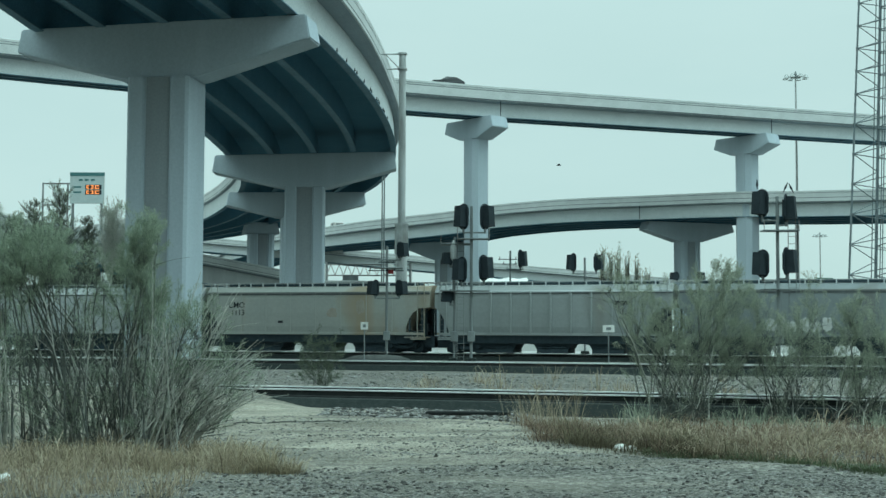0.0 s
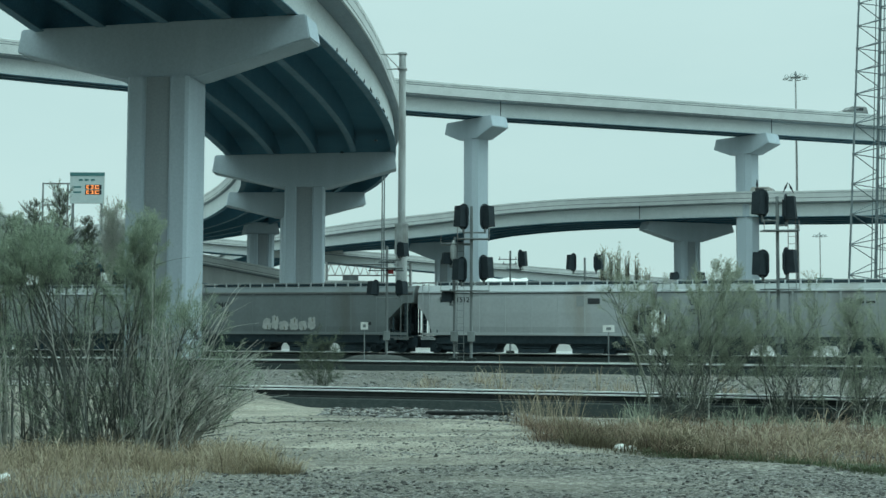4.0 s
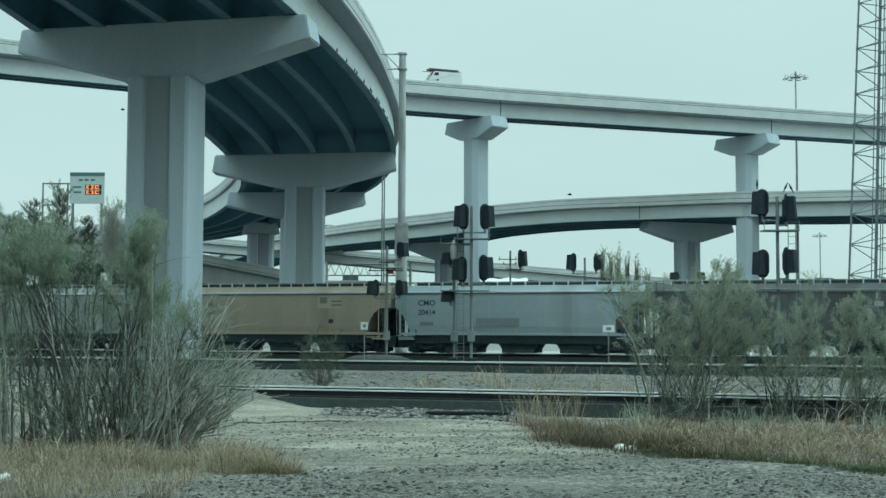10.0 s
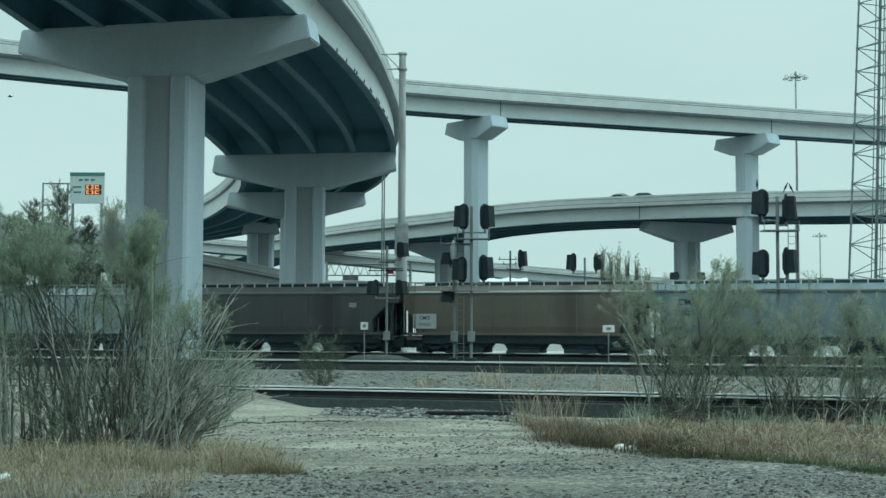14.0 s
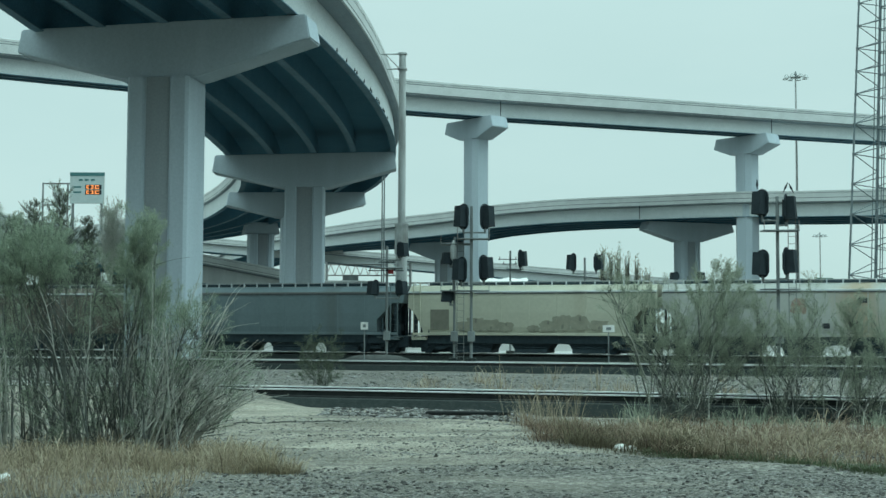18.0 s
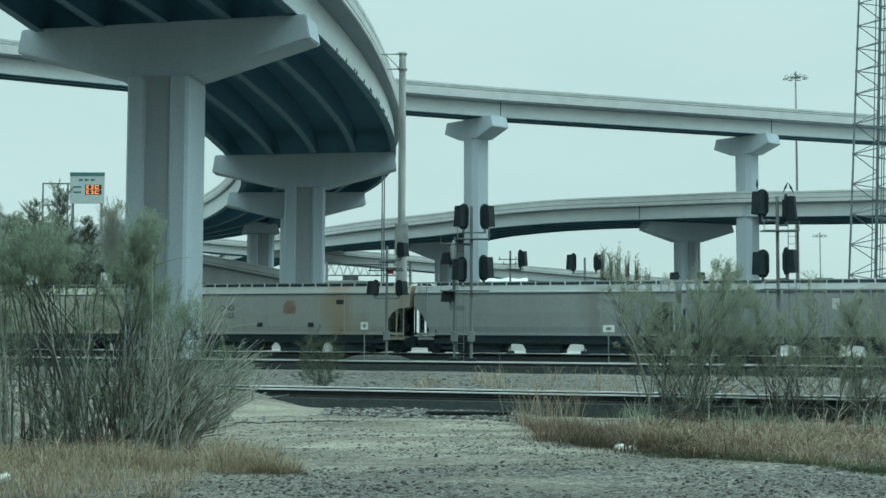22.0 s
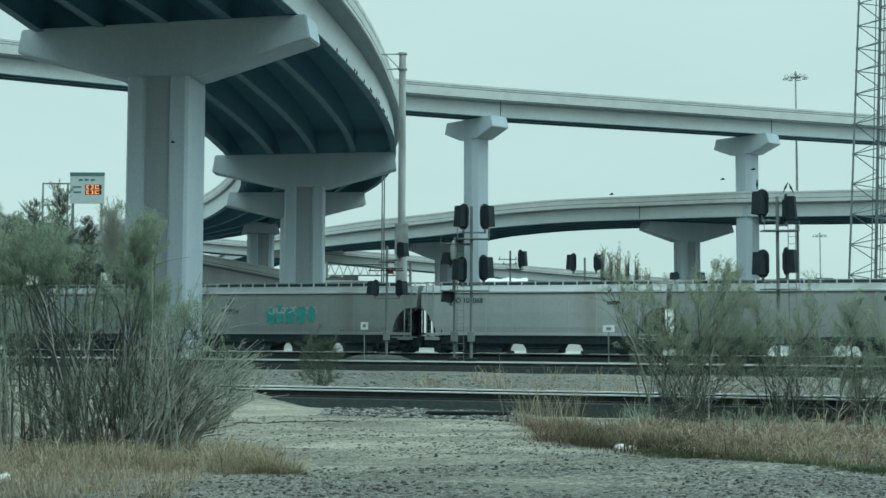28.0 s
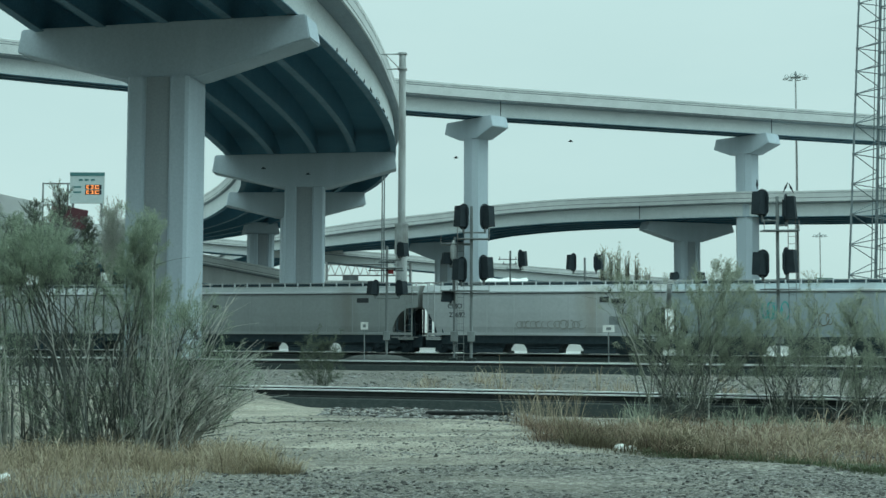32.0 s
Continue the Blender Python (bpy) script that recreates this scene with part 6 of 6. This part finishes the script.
alone("old_cable", cb, NEAR_BLACK, "half-buried dark cable lying in the dirt", "cable")
md = Build().loft([[(2.0 * k * math.cos(q), 0.9 * k * math.sin(q), h) for q in np.linspace(0, 2 * math.pi, 24)[:-1]] for k, h in ((1.0, -0.1), (0.85, 0.4), (0.6, 0.56), (0.25, 0.62))])
alone("gravel_mound", md, DARK_BALLAST, "low mound of gravel between the tracks", "mound", m=pose(-3.4, 67.5, 0.0), smooth=True)


# ---- trees far behind ----
def make_far_tree(x, y, h, w, seed, label):
    """A bare-twigged tree: trunk, limbs and fine upright twigs with sparse small leaves."""
    rnd = random.Random(seed)
    t = thing("distant_tree", label, "tree", pose(x, y, 0), group="distant trees")
    tb, lb = Build(), Build()
    part("trunk", Build().tube((0, 0, 0), (0, 0, h * 0.6), 0.25, 0.1, 8), STEM, t)
    for i in range(40):
        z = h * rnd.uniform(0.2, 0.72)
        a = rnd.uniform(0, 6.3)
        r = w * rnd.uniform(0.3, 1.0) * (1 - 0.4 * z / h)
        e = Vector((math.cos(a) * r, math.sin(a) * r, min(h, z + h * rnd.uniform(0.2, 0.42))))
        tb.tube((0, 0, z), e, 0.07, 0.02, 4, cap=False)
        for _ in range(12):
            g = Vector((0, 0, z)).lerp(e, rnd.uniform(0.4, 1.05)) + Vector((rnd.gauss(0, 0.1 + 0.1 * w), rnd.gauss(0, 0.1 + 0.1 * w), rnd.gauss(0.1, 0.2)))
            d = Vector((rnd.gauss(0, 0.3), rnd.gauss(0, 0.3), 1)).normalized() * rnd.uniform(0.2, 0.5)
            s = Vector((rnd.gauss(0, 1), rnd.gauss(0, 1), 0)).normalized() * rnd.uniform(0.02, 0.05)
            lb.add([g - s * 0.4, g + d * 0.5 + s, g + d, g + d * 0.5 - s], [(0, 1, 2, 3)])
    part("branchwork", tb, STEM, t)["kind"] = "stuff"
    ob = new("crown", lb.mesh("crown", PLUME if seed % 2 else LEAF_DARK))
    ob.parent = t
    ob["kind"] = "stuff"
    return t


for x, y, h, w, sd in ((15.4, 125.0, 9.7, 0.5, 41), (16.2, 125.5, 9.2, 0.45, 43), (17.0, 126.0, 9.0, 0.5, 45), (17.9, 126.0, 9.3, 0.4, 47), (18.9, 126.5, 8.8, 0.5, 49), (20.0, 127.0, 7.9, 0.6, 51), (33.8, 150.0, 9.8, 1.3, 48), (32.0, 151.0, 8.1, 1.2, 50)):
    make_far_tree(x, y, h, w, sd, "distant upright tree with thin pale twigs")


def make_bare_tree(x, y, h, w, seed, leaf_mat, wood_mat, label, upright=0.9, leaves=9):
    """A winter tree: leader with upswept limbs, forked twigs and a few small hanging leaves; the crown's outline is uneven."""
    rnd = random.Random(seed)
    t = thing("winter_tree", label, "tree", pose(x, y, 0), group="winter trees")
    wood, fol = Build(), Build()
    part("trunk", Build().tube((0, 0, -0.2), (0.1, 0, h * 0.55), 0.2, 0.11, 8).tube((0.1, 0, h * 0.55), (0.0, 0, h * 0.97), 0.11, 0.02, 6), wood_mat, t)

    def grow(a, d, ln, r, level):
        b = a + d * ln
        wood.tube(a, b, r, r * 0.5, 4 if level else 5, cap=False)
        if level < 2:
            for k in range(5 if level else 7):
                f = rnd.uniform(0.15, 1.0)
                e = (d + Vector((rnd.gauss(0, 0.5), rnd.gauss(0, 0.5), 0.35 * upright + rnd.gauss(0, 0.15)))).normalized()
                grow(a.lerp(b, f), e, ln * rnd.uniform(0.45, 0.75), max(r * 0.5, 0.012), level + 1)
        else:
            for k in range(leaves):
                g = a.lerp(b, rnd.uniform(0.1, 1.05))
                u = (d + Vector((rnd.gauss(0, 0.5), rnd.gauss(0, 0.5), rnd.gauss(0, 0.5)))).normalized() * rnd.uniform(0.06, 0.16)
                v = u.orthogonal().normalized() * rnd.uniform(0.012, 0.03)
                fol.add([g, g + u * 0.5 + v, g + u, g + u * 0.5 - v], [(0, 1, 2, 3)])

    z = h * 0.5
    while z < h * 0.97:
        f = (z - h * 0.28) / (h * 0.72)
        for k in range(3):
            a = rnd.uniform(0, 6.3)
            d = Vector((math.cos(a), math.sin(a), upright * rnd.uniform(0.7, 1.5))).normalized()
            grow(Vector((0.05, 0, z)), d, w * (1.15 - 0.75 * f) * rnd.uniform(0.4, 1.0), 0.04 * (1.3 - f), 0)
        z += h * 0.022
    part("branchwork", wood, wood_mat, t, "fine grey twigs")["kind"] = "stuff"
    ob = part("crown", fol.mesh("crown", leaf_mat), leaf_mat, t, "sparse small leaves")
    ob["kind"] = "stuff"
    return t


PALE_LEAF = island_material("pale_grey_leaf", [(0.30, 0.33, 0.28), (0.42, 0.45, 0.39), (0.24, 0.27, 0.22), (0.52, 0.55, 0.49)], 0.8, 0.4)
make_bare_tree(-32.6, 110.0, 13.7, 2.4, 61, LEAF, STEM, "dark leafless tree with dense fine twigs behind the train", 1.1, 2)
make_bare_tree(-35.0, 111.0, 12.5, 2.2, 62, LEAF, STEM, "dark pointed tree behind the train", 0.9, 2)
make_bare_tree(-37.2, 112.0, 11.4, 2.2, 66, LEAF, STEM, "low dark tree behind the train", 0.9, 2)
make_bare_tree(-30.3, 110.5, 11.4, 1.5, 63, LEAF_DEEP, STEM, "small dark tree behind the train", 1.0, 2)
make_bare_tree(-28.6, 111.5, 11.6, 3.2, 64, PALE_LEAF, STEM_PALE, "pale upswept tree with silvery leaves behind the train", 2.0, 5)
make_bare_tree(-26.9, 112.5, 10.9, 2.8, 65, PALE_LEAF, STEM_PALE, "pale upswept tree with silvery leaves beside another", 2.0, 5)


# ---- vehicles ----
MAROON = material("maroon_trailer_paint", (0.12, 0.04, 0.05), (0.10, 0.035, 0.042), 1.0, 0.5)


def make_vehicle(kind, paint, label, roof_rack=False):
    l, w, h, nose, cab = {"suv": (4.8, 1.9, 1.75, 1.25, 0.95), "van": (5.8, 2.0, 2.35, 1.0, 1.0), "car": (4.6, 1.82, 1.55, 1.3, 0.85)}[kind]
    c = thing({"suv": "suv", "van": "cargo_van", "car": "car"}[kind], label, {"suv": "car", "van": "van", "car": "car"}[kind])
    tail = 0.15 if kind != "car" else 0.9
    pr = [(-l / 2, 0.35), (l / 2, 0.35), (l / 2, 0.75), (l / 2 - 0.12, 0.95), (l / 2 - nose, 1.05), (l / 2 - nose - cab * 0.75, h - 0.06), (l / 2 - nose - cab, h), (-l / 2 + tail + 0.25, h),
          (-l / 2 + tail, h - 0.1), (-l / 2 + 0.05, 1.0)]
    b = Build().loft([[(x, s * w / 2 * (0.86 if z > 1.1 else 1.0), z) for x, z in pr] for s in (-1, 1)])
    body = part("body", b, paint, c)
    for s in (-1, 1):
        y = s * (w / 2 * 0.93 + 0.012)
        x1 = l / 2 - nose - 0.35
        x0 = x1 - (1.0 if kind == "van" else l * 0.5)
        g = Build().loft([[(x0, y + d, 1.08), (x1, y + d, 1.08), (x1 - 0.5, y * 0.93 + d, h - 0.18), (x0, y * 0.93 + d, h - 0.18)] for d in (-0.02, 0.02)])
        part("side_window", g, GLASS_DARK, body)
        for x in (-l * 0.3, l * 0.31):
            wh = part("wheel", Build().tube((x, s * (w / 2 - 0.2), 0.34), (x, s * (w / 2 + 0.02), 0.34), 0.34, sides=16), TYRE, c)
            part("rim", Build().tube((x, s * (w / 2 + 0.01), 0.34), (x, s * (w / 2 + 0.035), 0.34), 0.2, sides=12), GALV, wh)
    part("windscreen", Build().loft([[(l / 2 - nose - 0.05 + d, s * w * 0.4, 1.1), (l / 2 - nose - cab * 0.7 + d, s * w * 0.38, h - 0.12), (l / 2 - nose - cab * 0.7 + d - 0.05, s * w * 0.38, h - 0.12), (l / 2 - nose - 0.1 + d, s * w * 0.4, 1.1)] for s in (-1, 1) for d in (0.04,)]), GLASS_DARK, body)
    for s in (-1, 1):
        part("headlight", Build().box((l / 2 - 0.06, s * w * 0.36 - 0.15, 0.66), (l / 2 + 0.02, s * w * 0.36 + 0.15, 0.82), 0.02), SIGN_WHITE, body)
    if roof_rack:
        rk = Build()
        for s in (-1, 1):
            rk.tube((-l / 2 + 0.2, s * 0.75, h + 0.14), (l / 2 - nose + 0.3, s * 0.75, h + 0.14), 0.05, sides=6)
            for x in (-2.2, -0.6, 0.8):
                rk.tube((x, s * 0.75, h - 0.02), (x, s * 0.75, h + 0.14), 0.03, sides=5)
        for x in np.arange(-2.4, 1.9, 0.4):
            rk.tube((x, -0.75, h + 0.16), (x, 0.75, h + 0.16), 0.025, sides=5)
        part("ladder_rack", rk, BROWN_P, c, "roof rack with ladders")
        part("roof_load", Build().box((-2.4, -0.6, h + 0.19), (1.7, 0.6, h + 0.4), 0.03), MAROON, c, "maroon load on the roof rack")
    return c


CAR_WHITE = material("white_car_paint", (0.60, 0.61, 0.61), (0.56, 0.57, 0.57), 1.0, 0.3, spec=0.5)
CAR_DARK = material("dark_car_paint", (0.04, 0.045, 0.05), (0.035, 0.04, 0.045), 1.0, 0.25, spec=0.5)
CAR_GREY = material("grey_car_paint", (0.16, 0.17, 0.17), (0.14, 0.15, 0.15), 1.0, 0.3, 0.3, spec=0.5)
CAR_BEIGE = material("silver_beige_car_paint", (0.34, 0.33, 0.30), (0.3, 0.29, 0.27), 1.0, 0.3, 0.3, spec=0.5)




def make_truck():
    c = thing("box_truck", "maroon and white box truck driving on the low ramp", "truck")
    part("cargo_box", Build().box((-2.7, -1.25, 1.1), (1.4, 1.25, 3.9), 0.05), MAROON, c, "maroon cargo box")
    part("rear_box", Build().box((-13.5, -1.25, 1.1), (-5.0, 1.25, 3.7), 0.05), CAR_WHITE, c, "white rear box")
    part("cab", Build().loft([[(1.7, s * 1.15, 0.6), (3.9, s * 1.15, 0.6), (3.9, s * 1.15, 1.7), (3.4, s * 1.1, 2.3), (1.7, s * 1.1, 2.4)] for s in (-1, 1)]), CAR_WHITE, c)
    part("chassis", Build().box((-13.4, -0.5, 0.6), (3.6, 0.5, 1.1), 0.03), TRUCK, c)
    for x in (-12.3, -11.0, -2.5, -1.2, 3.0):
        for s in (-1, 1):
            part("wheel", Build().tube((x, s * 0.9, 0.5), (x, s * 1.2, 0.5), 0.5, sides=16), TYRE, c)
    return c


# ---- what moves ----
def line_pose(st, dist, off, lift, back=False):
    """Pose on a viaduct at that distance along it, off metres to its right."""
    i = 0
    while i < len(st) - 2:
        seg = (st[i + 1][0] - st[i][0]).length
        if dist <= seg:
            break
        dist -= seg
        i += 1
    a, b = st[i][0], st[i + 1][0]
    k = dist / (b - a).length
    q, r = a.lerp(b, k), st[i][1].lerp(st[i + 1][1], k)
    d = (b - a).normalized() * (-1 if back else 1)
    m = Matrix((d, Vector((0, 0, 1)).cross(d).normalized(), d.cross(Vector((0, 0, 1)).cross(d).normalized()))).transposed().to_4x4()
    return Matrix.Translation(q + r * off + Vector((0, 0, lift))) @ m


def high_dist(x):
    return (x + 190) * math.sqrt(1 + 0.4036 ** 2)


def low_dist(x):
    total = 0.0
    for (a, _), (b, _) in zip(LOW_ST, LOW_ST[1:]):
        if b.x >= x:
            return total + (b - a).length * (x - a.x) / (b.x - a.x)
        total += (b - a).length
    return total


def drive(ob, st, d_mid, t_mid, v, off, lo, hi):
    """Keys a drive at speed v that passes d_mid at t_mid, resting out of sight before and after."""
    rows = []
    for t in np.arange(0.0, 32.01, 0.5):
        d = min(max(d_mid + v * (t - t_mid), lo), hi)
        rows.append((float(t), line_pose(st, d, off, 0.0, v < 0)))
    walk(ob, rows)


def make_bird(m=None):
    """A small dark bird in flight: body and two wings."""
    c = thing("flying_bird", "small dark bird in flight", "bird", group="flying birds")
    part("body", Build().loft([[(y, k * 0.05 * math.cos(q), k * 0.05 * math.sin(q)) for q in np.linspace(0, 2 * math.pi, 9)[:-1]] for y, k in ((-0.2, 0.3), (-0.08, 0.9), (0.05, 1.1), (0.14, 0.7), (0.2, 0.2))]), BLACK, c)
    for s in (-1, 1):
        part("wing", Build().loft([[(0.09, 0, 0.02), (-0.08, 0, 0.02), (-0.08, 0, 0.0), (0.09, 0, 0.0)], [(0.05, s * 0.2, 0.1), (-0.09, s * 0.2, 0.1), (-0.09, s * 0.2, 0.085), (0.05, s * 0.2, 0.085)], [(-0.06, s * 0.38, 0.07), (-0.12, s * 0.38, 0.07), (-0.12, s * 0.38, 0.06), (-0.06, s * 0.38, 0.06)]]), BLACK, c)
    return c


LEFT_ST = stations(left_line)


def motions():
    truck = make_truck()
    drive(truck, LEFT_ST, 133.7, 32.0, 10.7, 3.0, 20.0, 150.0)
    fly = ((6.0, (10.2, 75.0, 11.6), 8.0, -0.3), (28.0, (9.5, 73.0, 9.6), -5.0, 0.5), (28.0, (16.0, 74.0, 10.6), -6.0, 0.2), (32.0, (7.2, 73.0, 12.6), 5.5, 0.2), (32.0, (0.7, 72.0, 11.5), -4.0, 0.3), (1.0, (3.87, 73.0, 11.9), -2.6, 0.4), (10.5, (3.05, 73.0, 10.5), -8.1, 1.5))
    for t0, p, vx, vz in fly:
        bird = make_bird()
        bird.scale = (0.7, 0.7, 0.7)
        rows = []
        for t in np.arange(0.0, 32.01, 1.0):
            dt = float(t) - t0
            q = Vector(p) + Vector((vx * dt, 0.6 * dt, vz * dt + 0.35 * math.sin(1.3 * dt)))
            q.z = max(q.z, 6.0 + 0.2 * abs(dt))
            rows.append((float(t), Matrix.Translation(q) @ Matrix.Rotation(0.0 if vx > 0 else math.pi, 4, "Z")))
        walk(bird, rows)
    for c, wheels, mid in TRAIN:
        rows = []
        for t in (0.0, 32.0):
            p = TRAIN_MID + TRACK_DIR * SPEED * (mid - t)
            rows.append((t, Matrix.Translation(p) @ Matrix.Rotation(radians(TRACK_TURN), 4, "Z")))
        walk(c, rows)
        for axle in wheels:
            home = axle.matrix_basis.copy()
            walk(axle, [(k * 0.08, home @ Matrix.Rotation(-SPEED / 0.458 * k * 0.08, 4, "Y")) for k in range(401)])
        curves = c.animation_data
        for fc in curves.action.layers[0].strips[0].channelbag(curves.action_slot).fcurves:
            for k in fc.keyframe_points:
                k.interpolation = "LINEAR"
    for ob, x, t, v, off in ((make_vehicle("car", CAR_DARK, "dark car driving on the high viaduct"), -0.4, 0.0, -31.0, 2.9),
                             (make_vehicle("suv", CAR_GREY, "grey sport utility car driving on the high viaduct"), 4.0, 6.0, -30.5, 2.9),
                             (make_vehicle("van", CAR_WHITE, "white cargo van with ladder rack driving on the high viaduct", True), 27.6, 9.0, -30.7, 1.9),
                             (make_vehicle("car", CAR_GREY, "grey car driving on the high viaduct"), 35.8, 11.0, -34.0, 2.2),
                             (make_vehicle("car", CAR_DARK, "dark car on the high viaduct"), 39.0, 24.0, -31.8, 2.9)):
        drive(ob, HIGH_ST, high_dist(x), t, v, off, 12.0, 470.0)
    for kind, paint, label, x, t in (("car", CAR_WHITE, "silver car passing far behind the train", -20.2, 8.0), ("suv", CAR_WHITE, "white utility car passing far behind the train", -19.6, 19.0),
                                     ("car", CAR_DARK, "dark car passing far behind the train", -20.3, 20.0), ("car", CAR_GREY, "grey car passing far behind the train", -18.8, 28.0)):
        drive(make_vehicle(kind, paint, label), ROAD_ST, x + 64.0, t, 8.9, 1.5, 6.0, 100.0)
    for ob, x, t, v, off in ((make_vehicle("suv", CAR_BEIGE, "beige utility car driving on the lower viaduct"), 23.0, 2.5, 21.0, 6.8),
                             (make_vehicle("car", CAR_DARK, "dark car driving on the lower viaduct"), 18.0, 13.0, 17.5, 7.1),
                             (make_vehicle("car", CAR_BEIGE, "pale car following on the lower viaduct"), 13.6, 13.0, 17.5, 7.1)):
        drive(ob, LOW_ST, low_dist(x), t, v, off, 12.0, low_dist(145.0))


motions()
